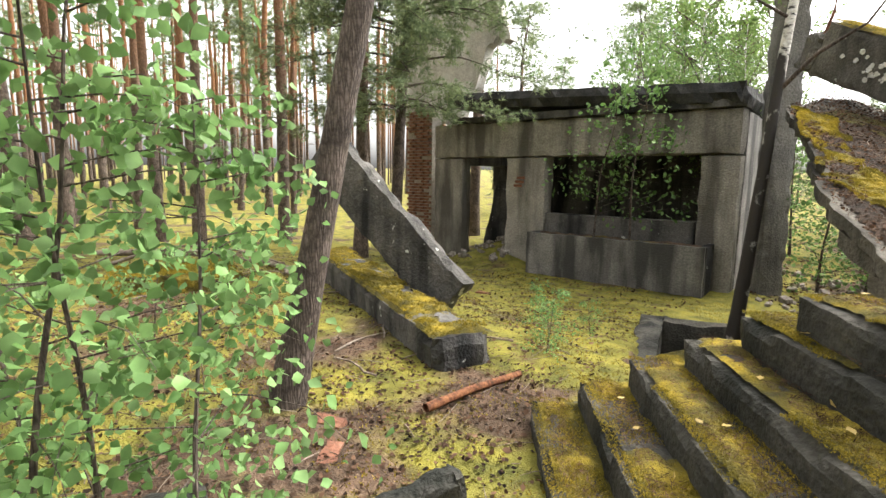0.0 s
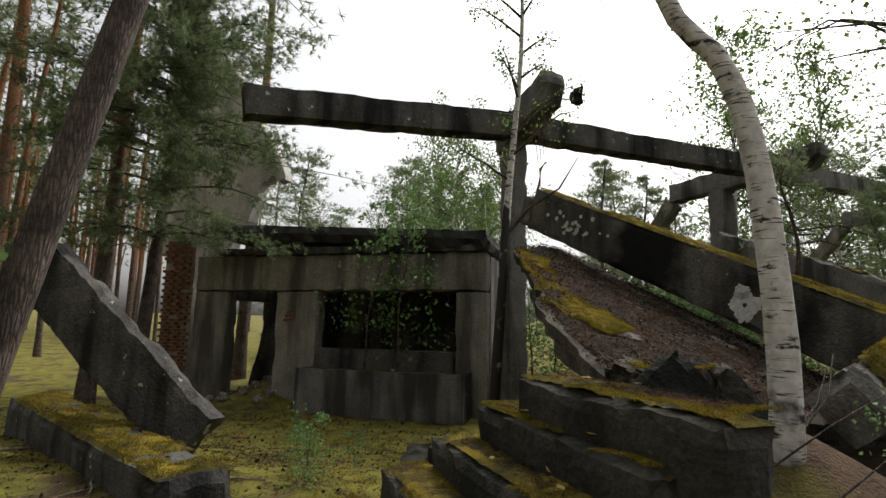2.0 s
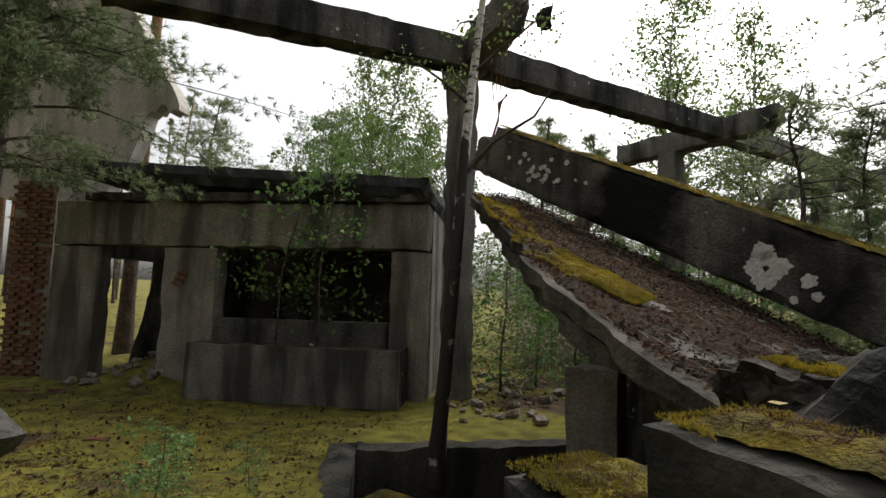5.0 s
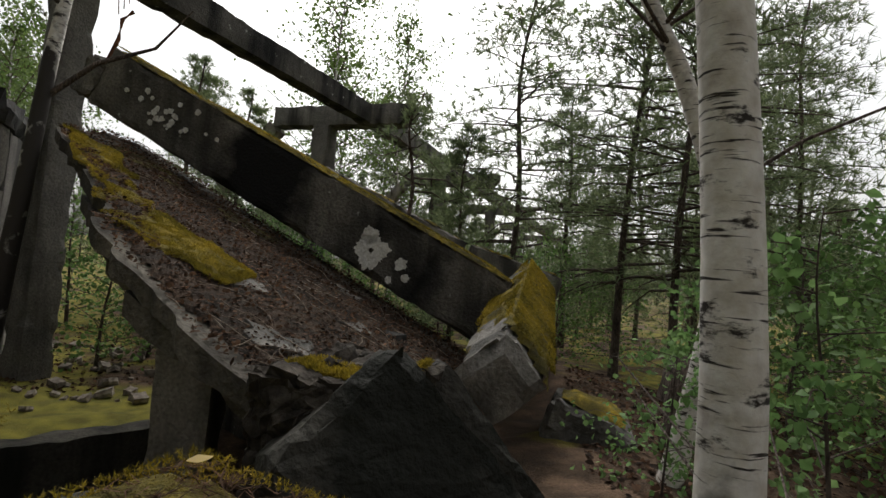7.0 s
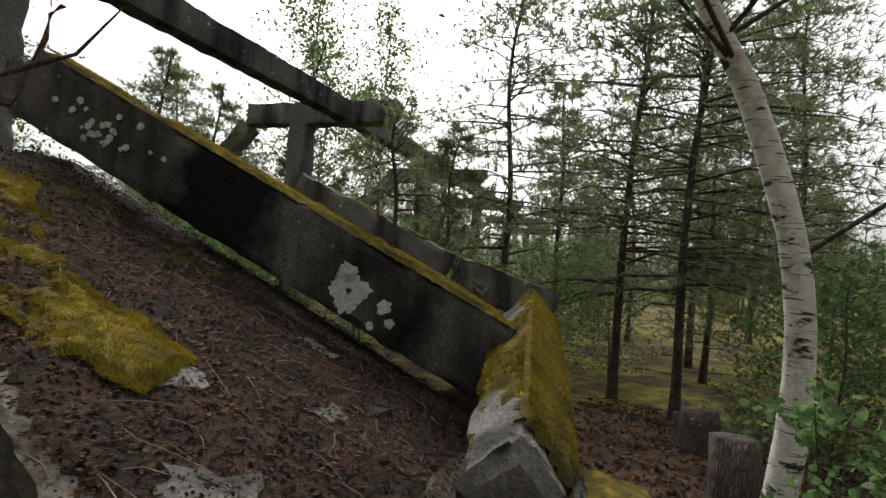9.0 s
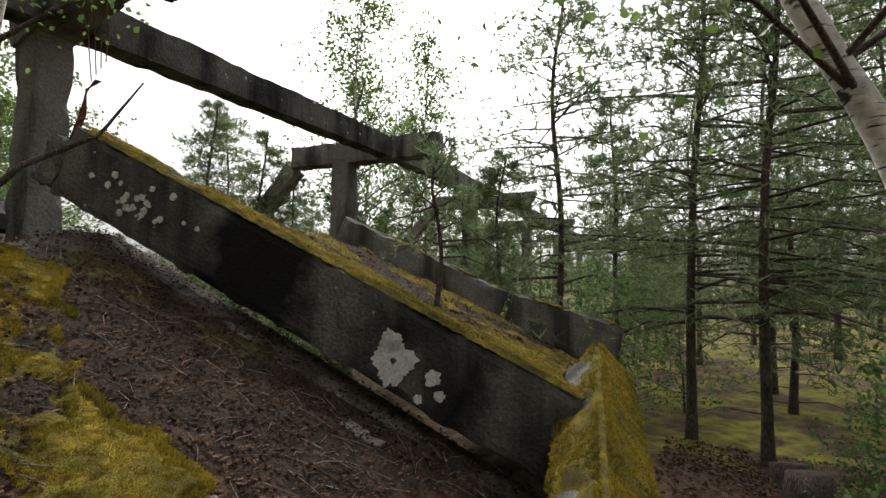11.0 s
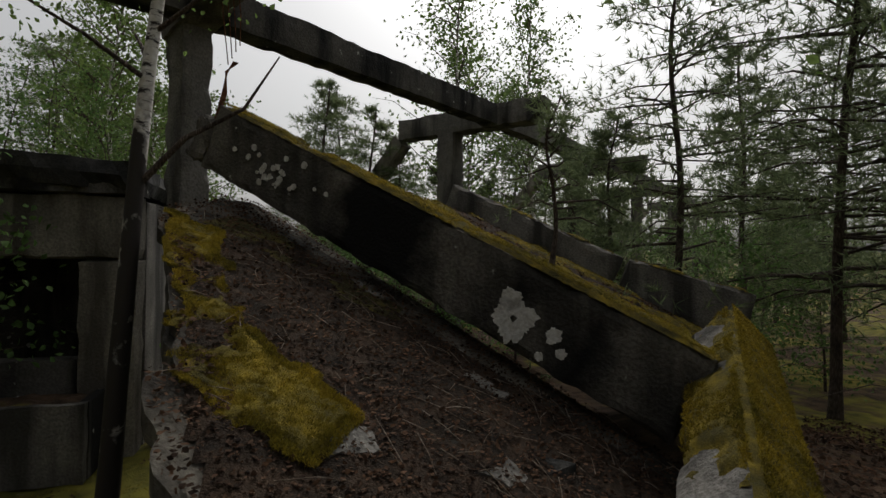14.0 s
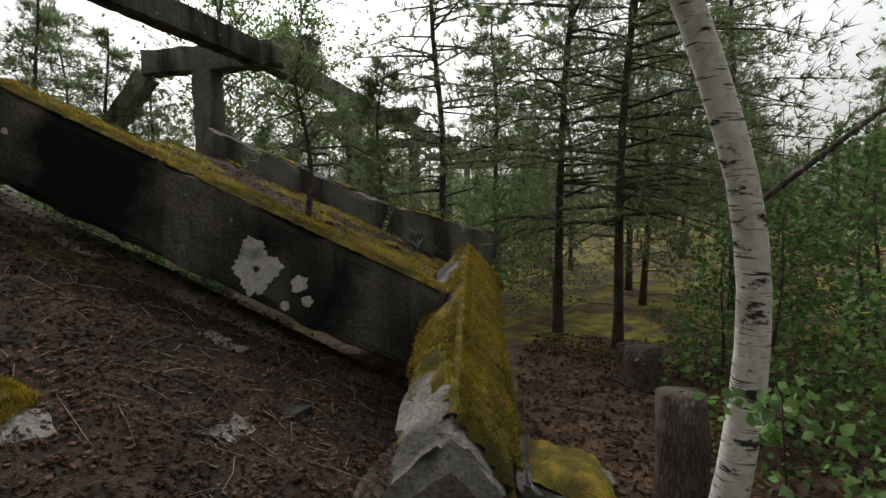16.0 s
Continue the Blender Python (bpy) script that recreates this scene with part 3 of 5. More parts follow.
# ---- plastered tower wall ----
def build_tower():
    t = thing("tower_wall", pose(0, 0, 0), "tall broken brick wall with pale plaster", "ruin")
    Y = 13.9
    bm = bmesh.new()
    cols, rows = 40, 70
    x0, x1, z1 = -5.6, -1.75, 11.0

    def low(x):
        return 3.4 + 1.9 * smooth(-3.2, -2.2, x) + 0.35 * noise.noise(Vector((x * 1.8, 0, 4))) + 0.22 * noise.noise(Vector((x * 6, 0, 4)))

    grid = {}
    for i in range(cols + 1):
        for j in range(rows + 1):
            x = x0 + (x1 - x0) * i / cols
            z = low(x) + (z1 - low(x)) * j / rows
            x = x0 + (x1 - 0.6 * max(0, z - 5.4) - x0) * i / cols
            grid[i, j] = bm.verts.new((x + (0.05 * noise.noise(Vector((z * 4.5, 7, 1))) if i == cols else 0), Y, z))
    for i in range(cols):
        for j in range(rows):
            bm.faces.new((grid[i, j], grid[i + 1, j], grid[i + 1, j + 1], grid[i, j + 1]))
    bmesh.ops.delete(bm, geom=[v for v in bm.verts if not v.link_faces], context="VERTS")
    r = bmesh.ops.extrude_face_region(bm, geom=bm.faces[:])
    for v in [g for g in r["geom"] if isinstance(g, bmesh.types.BMVert)]:
        v.co.y += 0.34
    part("plaster_face", bm, PLASTER, t)
    hook = new("hook", mesh_arrays("hook", *merged([tube([(-2.35, Y, 6.1), (-2.35, Y - 0.16, 6.1), (-2.35, Y - 0.17, 5.92)], [0.014] * 3, 6)]), STEEL))
    hook.parent = t
    # brick pier below, each brick a piece
    core = part("mortar_core", block((0.84, 0.4, 3.9), 0.2, 0.0, 3, 0.0), MORTAR, t)
    core.location = (-3.95, 13.35, -0.2)
    me = block((0.235, 0.11, 0.063), 0.12, 0.006, 41)
    brick = bpy.data.meshes.new("brick")
    me.to_mesh(brick)
    me.free()
    brick.materials.append(BRICK)
    for k in range(48):
        for j in range(3):
            x = -4.27 + j * 0.262 + (0.09 if k % 2 else 0)
            if rng.random() < 0.07:
                continue
            ob = new("brick", brick)
            ob.parent = t
            ob.matrix_local = pose(x, 13.15 + rng.uniform(-0.02, 0.012), -0.1 + k * 0.077, 0, 0, rng.uniform(-2, 2))
    return t


build_tower()

# ---- standing concrete frame ----
D = Vector((0.777, 0.629, 0))
Q = Vector((-0.629, 0.777, 0))
TIPS = [Vector((5.03, 11.95, 6.1)), Vector((10.84, 16.5, 6.1)), Vector((17.6, 21.95, 6.15)), Vector((24.4, 27.5, 6.15)), Vector((31.2, 33.1, 6.15)), Vector((38.0, 38.6, 6.15))]


def build_frame(i, tip):
    """One portal: column, cross beam with a blunt head, and where it stands a raking strut."""
    far = i > 2
    f = thing("concrete_portal", pose(0, 0, 0), "grey concrete column with a broken cross beam" if i == 0 else "grey concrete column carrying a cross beam and raking strut", "frame", "frames of the ruined hall")
    st = 0.25 if far else 0.14
    length = 1.9 if i == 0 else 4.3
    head = axes(tip + Q * length / 2 - Vector((0, 0, 0.55)), Q if i else Q - Vector((0, 0, 0.35)), (0, 0, 1))

    def nose_cut(p):
        if p.x < -length / 2 + 0.5 and p.z < 0.3:
            p = Vector((p.x + 0.3 * (0.3 - p.z) / 0.3, p.y, p.z))
        return p

    ob = part("cross_beam", block((length, 0.5, 0.56), st, 0.02, 50 + i, 0.004, shape=nose_cut), CONC, f)
    ob.matrix_basis = head
    s = 1.62 if i == 0 else 2.7
    foot = tip + Q * s
    zg = ground_z(foot.x, foot.y, False) - 0.3
    top = tip.z - 0.5
    ob = part("column", block((0.42 if i == 0 else 0.52, 0.42 if i == 0 else 0.52, top - zg), st, 0.025, 60 + i, 0.004), CONC, f)
    ob.matrix_basis = axes((foot.x, foot.y, zg), D, (0, 0, 1))
    if i:
        a = tip + Q * 4.15 - Vector((0, 0, 0.45))
        b = tip + Q * 5.9 - Vector((0, 0, 2.3))
        ob = part("raking_strut", block(((a - b).length, 0.42, 0.42), st, 0.02, 70 + i, 0.004), CONC_PALE, f)
        ob.matrix_basis = axes((a + b) / 2 - Vector((0, 0, 0.2)), a - b, (0, 0, 1))
    else:
        ob = part("hanging_lump", block((0.2, 0.16, 0.34), 0.06, 0.05, 77, 0.02), CONC_DARK, f, "lump of concrete hanging on a bar")
        ob.location = tip + Vector((0.28, 0.05, -0.5))
        bar = new("rebar", mesh_arrays("rebar", *merged([tube([tip + Vector((0, 0.1, -0.3)), tip + Vector((0.15, 0.05, -0.36)), tip + Vector((0.28, 0.05, -0.3))], [0.014] * 3, 6)]), STEEL))
        bar.parent = f
        for k in range(4):
            p = tip + Q * (0.5 + 0.12 * k) - Vector((0, 0, 0.5))
            pts = [p, p + Vector((0.03, -0.02, -0.3)), p + Vector((0.02 + 0.02 * k, 0.03, -0.65 - 0.05 * k))]
            wire = new("rebar", mesh_arrays("rebar", *merged([tube(pts, [0.007] * 3, 5)]), STEEL))
            wire.parent = f
    return f


for i, tip in enumerate(TIPS):
    build_frame(i, tip)


def build_long_beam(i, a, b):
    d = b - a
    ob = part("long_beam", block((d.length, 0.4, 0.5), 0.16 if i < 2 else 0.3, 0.014, 80 + i, 0.003), CONC_DARK if i < 2 else CONC)
    ob.matrix_world = axes((a + b) / 2 + Vector((0, 0, -0.5)), d, (0, 0, 1))
    tagged(ob, "long dark concrete beam spanning between the portals", "beam", "beams of the ruined hall")


START = TIPS[0] + Q * 1.2 - D * 5.2 + Vector((0, 0, -0.72))
line_pts = [START] + [t + Q * 1.35 - (Vector((0, 0, 0.17)) if k == 0 else Vector((0, 0, 0.02))) for k, t in enumerate(TIPS)]
for i in range(len(line_pts) - 1):
    d = (line_pts[i + 1] - line_pts[i]).normalized()
    build_long_beam(i, line_pts[i] + d * (0.26 if i else 0), line_pts[i + 1] - d * 0.26)

# ---- fallen slab with its beams ----
AP = Vector((0.771, -0.637, 0))
WP = Vector((0.637, 0.771, 0))
SLOPE = 0.478


def slab_z(x, y):
    return 2.77 - SLOPE * ((x - 4.43) * AP.x + (y - 10.26) * AP.y)


def sheet(poly, zf, thick, step, seed, edge=0.06):
    """A broken slab: plan outline filled with a lattice, top by zf, given thickness, ragged at its edge."""
    xs, ys = [p[0] for p in poly], [p[1] for p in poly]
    nx, ny = int((max(xs) - min(xs)) / step) + 2, int((max(ys) - min(ys)) / step) + 2
    bm = bmesh.new()
    g = {}
    for i in range(nx + 1):
        for j in range(ny + 1):
            x, y = min(xs) - step / 2 + i * step, min(ys) - step / 2 + j * step
            q = Vector((x * 4 + seed, y * 4, seed))
            x2, y2 = x + edge * noise.noise(q), y + edge * noise.noise(q + Vector((9, 9, 9)))
            g[i, j] = bm.verts.new((x2, y2, zf(x2, y2) + 0.02 * noise.noise(Vector((x * 2.2, y * 2.2, seed))) + 0.008 * noise.noise(Vector((x * 11, y * 11, seed)))))
    for i in range(nx):
        for j in range(ny):
            q = (g[i, j], g[i + 1, j], g[i + 1, j + 1], g[i, j + 1])
            c = (g[i, j].co + g[i + 1, j + 1].co) / 2
            if inside(c.x, c.y, poly):
                bm.faces.new(q)
    bmesh.ops.delete(bm, geom=[v for v in bm.verts if not v.link_faces], context="VERTS")
    for v in bm.verts:
        if any(e.is_boundary for e in v.link_edges):
            x, y = nearest(v.co.x, v.co.y, poly)
            k = 0.7 * edge * noise.noise(Vector((x * 6, y * 6, seed))) + 0.3 * edge * noise.noise(Vector((x * 17, y * 17, seed)))
            v.co = (x + k, y - k, zf(x + k, y - k))
    if thick:
        r = bmesh.ops.extrude_face_region(bm, geom=bm.faces[:])
        for v in [q for q in r["geom"] if isinstance(q, bmesh.types.BMVert)]:
            v.co.z -= thick * (1 + 0.5 * noise.noise(v.co * 5))
    return bm


SLAB_EDGE = [(4.42, 10.3), (4.6, 9.65), (4.78, 8.95), (4.93, 8.2), (5.08, 7.6), (5.34, 7.22), (5.52, 6.98), (5.7, 6.82), (6.1, 6.95), (6.6, 7.3)]


def broken_line(pts, step, amount, seed):
    """A fractured outline: short straight runs and sudden notches between plan points."""
    r = np.random.default_rng(seed)
    out = []
    for (x0, y0), (x1, y1) in zip(pts, pts[1:]):
        n = max(1, int(math.hypot(x1 - x0, y1 - y0) / step))
        lx, ly = (y1 - y0), -(x1 - x0)
        ln = math.hypot(lx, ly)
        for k in range(n):
            w = r.uniform(-1, 0.6) * amount
            for t in (k / n, (k + 0.75) / n):
                out.append((x0 + (x1 - x0) * t + lx / ln * w, y0 + (y1 - y0) * t + ly / ln * w))
    return out + [pts[-1]]


SLAB = broken_line(SLAB_EDGE, 0.22, 0.07, 5) + [(7.2, 7.85), (8.25, 8.8), (6.55, 10.4), (5.0, 11.7), (4.7, 11.4)]
fallen = thing("fallen_roof_slab", pose(0, 0, 0), "tilted fallen roof slab covered in moss and leaf litter", "slab")
part("slab_plate", sheet(SLAB, slab_z, 0.1, 0.055, 3, 0.05), SLAB_CONC, fallen)
under = [(x + 0.05, y + 0.03) for x, y in broken_line(SLAB_EDGE, 0.3, 0.09, 6)] + [(7.1, 7.85), (7.9, 8.6), (6.3, 10.0), (4.85, 11.2)]
part("lower_layer", sheet(under, lambda x, y: slab_z(x, y) - 0.115, 0.11, 0.07, 4, 0.06), SLAB_CONC, fallen, "crumbling lower layer of the slab")


def moss_sheet(zf, poly, cover, seed, step=0.045, height=0.05, stretch=1.0):
    """A lumpy moss cushion over a surface, broken by gaps where the noise falls below the cover."""
    xs, ys = [p[0] for p in poly], [p[1] for p in poly]
    nx, ny = int((max(xs) - min(xs)) / step) + 1, int((max(ys) - min(ys)) / step) + 1
    bm = bmesh.new()
    g = {}

    def h(x, y):
        return noise.noise(Vector((x * 1.3 * stretch, y * 1.3, seed))) + 0.45 * noise.noise(Vector((x * 4, y * 4, seed + 5))) + 0.3 * noise.noise(Vector((x * 11, y * 11, seed + 8))) + cover

    for i in range(nx + 1):
        for j in range(ny + 1):
            x, y = min(xs) + i * step, min(ys) + j * step
            k = h(x, y)
            e = nearest(x, y, poly)
            k = min(k, 6 * math.hypot(e[0] - x, e[1] - y) - 0.1) if inside(x, y, poly) else -0.11
            if k > -0.12:
                z = zf(x, y) + min(1, max(-0.5, k * 3)) * height + 0.014 * noise.noise(Vector((x * 22, y * 22, 1)))
                g[i, j] = bm.verts.new((x, y, z))
    for i in range(nx):
        for j in range(ny):
            q = [g.get(k) for k in ((i, j), (i + 1, j), (i + 1, j + 1), (i, j + 1))]
            if all(q) and inside(q[0].co.x, q[0].co.y, poly):
                bm.faces.new(q)
    bmesh.ops.delete(bm, geom=[v for v in bm.verts if not v.link_faces], context="VERTS")
    for f in bm.faces:
        f.smooth = True
    return bm


MOSS_STRIP = broken_line([(4.47, 10.3), (4.64, 9.6), (4.8, 8.95), (4.97, 8.25), (5.17, 8.0), (5.54, 7.86), (5.8, 8.3), (5.5, 8.6), (5.22, 8.85), (5.1, 9.3), (4.98, 9.8), (4.9, 10.25), (4.47, 10.3)], 0.12, 0.07, 9)[:-1]
MOSS_FAR = [(4.66, 10.4), (4.87, 10.95), (5.3, 10.9), (5.75, 10.6), (6.5, 10.0), (6.25, 9.65), (5.66, 9.7), (5.04, 10.25)]
part("leaf_mould", moss_sheet(slab_z, [(4.6, 10.35), (4.86, 9.0), (5.05, 8.0), (5.26, 7.45), (5.62, 7.02), (6.1, 7.05), (6.5, 7.3), (7.2, 8.0), (7.95, 8.6), (6.3, 9.95), (5.4, 10.8)], 0.55, 71.0, 0.05, 0.025), MOULD, fallen, "dark leaf mould")
part("moss", moss_sheet(slab_z, MOSS_STRIP, 0.55, 6.0, 0.03, 0.055), MOSS, fallen, "yellow-green moss cushions")
part("moss", moss_sheet(slab_z, MOSS_FAR, 0.3, 5.0, 0.04, 0.03), DULL_MOSS, fallen, "thin dull green moss")

BA, BB = Vector((4.66, 11.5, 3.99)), Vector((8.19, 8.58, 1.80))
bd = (BB - BA).normalized()


def beam_block(name, a, b, width, high, mat, seed, label, category, parent=None, step=0.09):
    """A beam whose top edge nearest the slab runs from a to b; it lies behind that edge."""
    d = b - a
    up = Vector((0, 0, 1))
    m = axes((a + b) / 2, d, up)
    ob = part(name, block((d.length, width, high), step, 0.025, seed, 0.007, origin=(0, width / 2, -high)), mat, parent, label if parent else "")
    ob.matrix_world = m
    if not parent:
        tagged(ob, label, category)
    return ob, m


beam, bm_pose = beam_block("fallen_beam", BA, BB, 0.32, 0.68, BEAM, 91, "fallen concrete beam with moss on top and black stains", "beam")


def ribbon_moss(m, x0, x1, y0, y1, z, cover, seed, parent, step=0.035, height=0.035):
    """Moss on a flat face of a block, in that block's own axes."""
    poly = [(x0, y0), (x1, y0), (x1, y1), (x0, y1)]
    b = moss_sheet(lambda x, y: z, poly, cover, seed, step, height)
    ob = part("moss", b, MOSS, parent, "yellow-green moss")
    return ob


half = (BB - BA).length / 2
ribbon_moss(bm_pose, -half + 0.05, half - 0.05, 0.0, 0.32, 0.0, 0.35, 11.0, beam)


def blotch(parent, cx, cz, r, seed, hole=0.0, y=-0.014):
    """A remnant of pale render on the beam's face: a thin ragged plate, with a gap in it if wanted."""
    bm = bmesh.new()
    n = 72
    rings = [hole, 0.6, 1.0]
    vs = []
    for q in rings:
        row = []
        for k in range(n):
            a = 2 * math.pi * k / n
            w = 1 + 0.34 * noise.noise(Vector((math.cos(a) * 1.6 + seed, math.sin(a) * 1.6, seed))) + 0.28 * noise.noise(Vector((math.cos(a) * 4 + seed, math.sin(a) * 4, seed))) + 0.16 * noise.noise(Vector((math.cos(a) * 10, math.sin(a) * 10, seed)))
            row.append(bm.verts.new((cx + r * q * w * math.cos(a), y, cz + r * q * w * 0.95 * math.sin(a))))
        vs.append(row)
    for a, b in zip(vs, vs[1:]):
        for k in range(n):
            bm.faces.new((a[k], a[(k + 1) % n], b[(k + 1) % n], b[k]))
    r2 = bmesh.ops.extrude_face_region(bm, geom=bm.faces[:])
    for v in [g for g in r2["geom"] if isinstance(g, bmesh.types.BMVert)]:
        v.co.y += 0.012
    return part("render_remnant", bm, PATCH, parent, "pale ragged remnant of render")


inv = bm_pose.inverted()


def on_face(x, y, z):
    p = inv @ Vector((x, y, z))
    return p.x, p.z


px, pz = on_face(6.93, 9.62, 2.02)
px, pz = px + 0.2, pz + 0.07
blotch(beam, px, pz, 0.17, 3.0, 0.16)
blotch(beam, px - 0.08, pz + 0.12, 0.09, 8.0)
blotch(beam, px + 0.33, pz + 0.03, 0.06, 5.0)
blotch(beam, px + 0.44, pz - 0.06, 0.04, 6.0)
blotch(beam, px + 0.3, pz - 0.16, 0.035, 7.0)
for k in range(26):
    blotch(beam, -half + 0.35 + rng.uniform(0, 1.3), -0.12 - rng.uniform(0.02, 0.45), rng.uniform(0.012, 0.035), 10.0 + k)

# upper slab behind the beam and its far rib
UP = [(5.9, 10.8), (8.3, 8.85), (9.2, 9.3), (11.3, 11.75), (8.3, 14.1), (7.4, 13.2)]


def up_z(x, y):
    s = (x - BA.x) * AP.x + (y - BA.y) * AP.y
    w = (x - BA.x) * WP.x + (y - BA.y) * WP.y
    return BA.z - 0.06 - SLOPE * s - 0.03 * w - 0.12 * smooth(0.3, 1.5, w)


upper = thing("fallen_upper_slab", pose(0, 0, 0), "second fallen slab strewn with needles and moss", "slab")
part("slab_plate", sheet(UP, up_z, 0.2, 0.12, 8), MOULD, upper)
part("moss", moss_sheet(up_z, UP, 0.0, 21.0, 0.06), MOSS, upper, "yellow-green moss cushions")
rib, rib_pose = beam_block("fallen_rib", Vector((8.05, 14.5, 3.72)), Vector((10.3, 12.72, 2.45)), 0.3, 0.8, CONC, 93, "cracked fallen concrete rib", "beam", None, 0.12)
rib_end, rib_end_pose = beam_block("fallen_rib", Vector((10.34, 12.7, 2.45)), Vector((11.75, 11.62, 1.95)), 0.3, 0.7, CONC, 94, "cracked fallen concrete rib, broken end", "beam", None, 0.12)

ribbon_moss(rib_pose, -1.4, 1.4, 0.0, 0.3, 0.0, -0.1, 23.0, rib)
ribbon_moss(rib_end_pose, -0.85, 0.8, 0.0, 0.3, 0.0, 0.0, 24.0, rib_end)
for k in range(3):
    pts = [(1.42, 0.08 + 0.06 * k, -0.2 - 0.18 * k), (1.5, 0.1 + 0.05 * k, -0.22 - 0.17 * k), (1.6, 0.06 + 0.06 * k, -0.3 - 0.15 * k)]
    part("rebar", mesh_arrays("rebar", *merged([tube(pts, [0.009] * 3, 6)]), STEEL), None, rib)

# broken upper end of the fallen beam: a crumbled knob on bent bars
knob = part("crumbled_end", block((0.34, 0.3, 0.5), 0.05, 0.05, 92, 0.02, origin=(-half - 0.14, 0.17, -0.66)), BEAM, beam, "crumbled concrete end")
for k in range(4):
    x, y = -half - 0.1 - 0.05 * k, 0.08 + 0.06 * k
    pts = [(x, y, -0.25), (x - 0.02, y, 0.1), (x - 0.08 - 0.03 * k, y + 0.02, 0.32), (x - 0.05, y + 0.03, 0.46)]
    part("rebar", mesh_arrays("rebar", *merged([tube(pts, [0.008] * 4, 6)]), STEEL), None, beam)

# ---- edge-up mossy beam ----
NA, NB = Vector((7.08, 7.22, 1.5)), Vector((9.0, 9.35, 2.05))
nd = NB - NA
ridge = part("mossy_ridge_beam", block((nd.length, 0.42, 0.42), 0.08, 0.03, 95, 0.01, origin=(0, 0.21, -0.42)), CONC)
ridge.matrix_world = axes((NA + NB) / 2, nd, Vector((-0.63, 0.56, 1)).normalized()) 
tagged(ridge, "square concrete beam lying edge-up under thick moss", "beam")
HL = nd.length / 2
part("moss", moss_sheet(lambda x, y: 0.0, [(-HL + 0.22, 0.0), (HL, 0.0), (HL, 0.38), (-HL + 0.3, 0.38)], 0.35, 31.0, 0.035, 0.035), MOSS, ridge, "thick yellow-green moss")
right_face = moss_sheet(lambda x, y: 0.0, [(-HL + 0.2, -0.02), (HL, -0.02), (HL, 0.42), (-HL + 0.02, 0.42)], 0.8, 33.0, 0.035, 0.05)
for v in right_face.verts:
    v.co = (v.co.x, -v.co.z, -v.co.y)
part("moss", right_face, MOSS, ridge, "thick yellow-green moss")

# ---- broken blocks ----
def chunk(name, m, size, seed, mat, label, jag=0.1, moss=0.0, area=(-0.46, -0.46, 0.46, 0.46), grit=0.0, step=0.045):
    def shape(p):
        q = p * 2.3 + Vector((seed, seed * 2, 0))
        return p + noise.noise_vector(q * 0.6) * jag * 0.5 + noise.noise_vector(q * 2.6) * jag * 0.4 + noise.noise_vector(q * 6.5) * jag * 0.3 + noise.noise_vector(q * 4.2) * grit + noise.noise_vector(q * 9) * grit + noise.noise_vector(q * 21) * grit * 0.7
    ob = part(name, block(size, step, 0.03, seed, 0.006, shape=shape), mat)
    ob.matrix_world = m
    tagged(ob, label, "rubble block")
    if moss:
        L, W, H = size
        part("moss", moss_sheet(lambda x, y: H + 0.03 + 0.03 * noise.noise(Vector((x * 5, y * 5, seed))), [(L * area[0], W * area[1]), (L * area[2], W * area[1]), (L * area[2], W * area[3]), (L * area[0], W * area[3])], moss, seed + 0.5, 0.04), MOSS, ob, "yellow-green moss")
    return ob


chunk("broken_block", axes((5.97, 6.29, 1.0), (0.6, -0.35, -0.72), (-0.12, -0.92, 0.35)), (0.95, 0.5, 0.4), 5.0, STEP, "broken concrete block, one smooth dark face", 0.03)
lump = chunk("broken_block", axes((5.8, 6.44, 0.7), (0.8, 0.55, 0.05), (-0.06, -0.12, 1)), (0.5, 0.42, 0.8), 6.0, RUBBLE_CORE, "rough broken concrete lump with rubble core", 0.04, grit=0.026, step=0.02)
chunk("broken_block", axes((6.41, 6.56, 0.89), (0.6, -0.35, -0.72), (-0.12, -0.92, 0.35)), (1.2, 0.3, 0.4), 7.0, STEP, "tilted dark concrete block with a straight edge", 0.03)
chunk("broken_block", axes((7.95, 7.5, 0.42), (0.7, 0.7, -0.1), (0.25, -0.2, 1)), (0.75, 0.6, 0.55), 8.0, CONC, "low concrete block under moss", 0.06, 0.8, (-0.42, -0.38, 0.38, 0.38))


def build_pillar():
    p = thing("leaning_pillar", axes((5.6, 9.32, -0.72), (1, -0.5, 0), (-0.15, 0.09, 1)), "short leaning concrete pillar with bent bars on top", "pillar")
    part("shaft", block((0.46, 0.4, 1.82), 0.1, 0.015, 97), CONC_PALE, p)
    for k, (x, y) in enumerate([(-0.15, -0.1), (0.15, -0.1), (0.0, 0.12)]):
        pts = [(x, y, 1.6), (x * 1.1, y, 1.9), (x * 1.3 + 0.05, y + 0.05, 2.1), (x + 0.12, y + 0.08, 2.25)]
        b = new("rebar", mesh_arrays("rebar", *merged([tube(pts, [0.008] * 4, 6)]), STEEL))
        b.parent = p
    return p


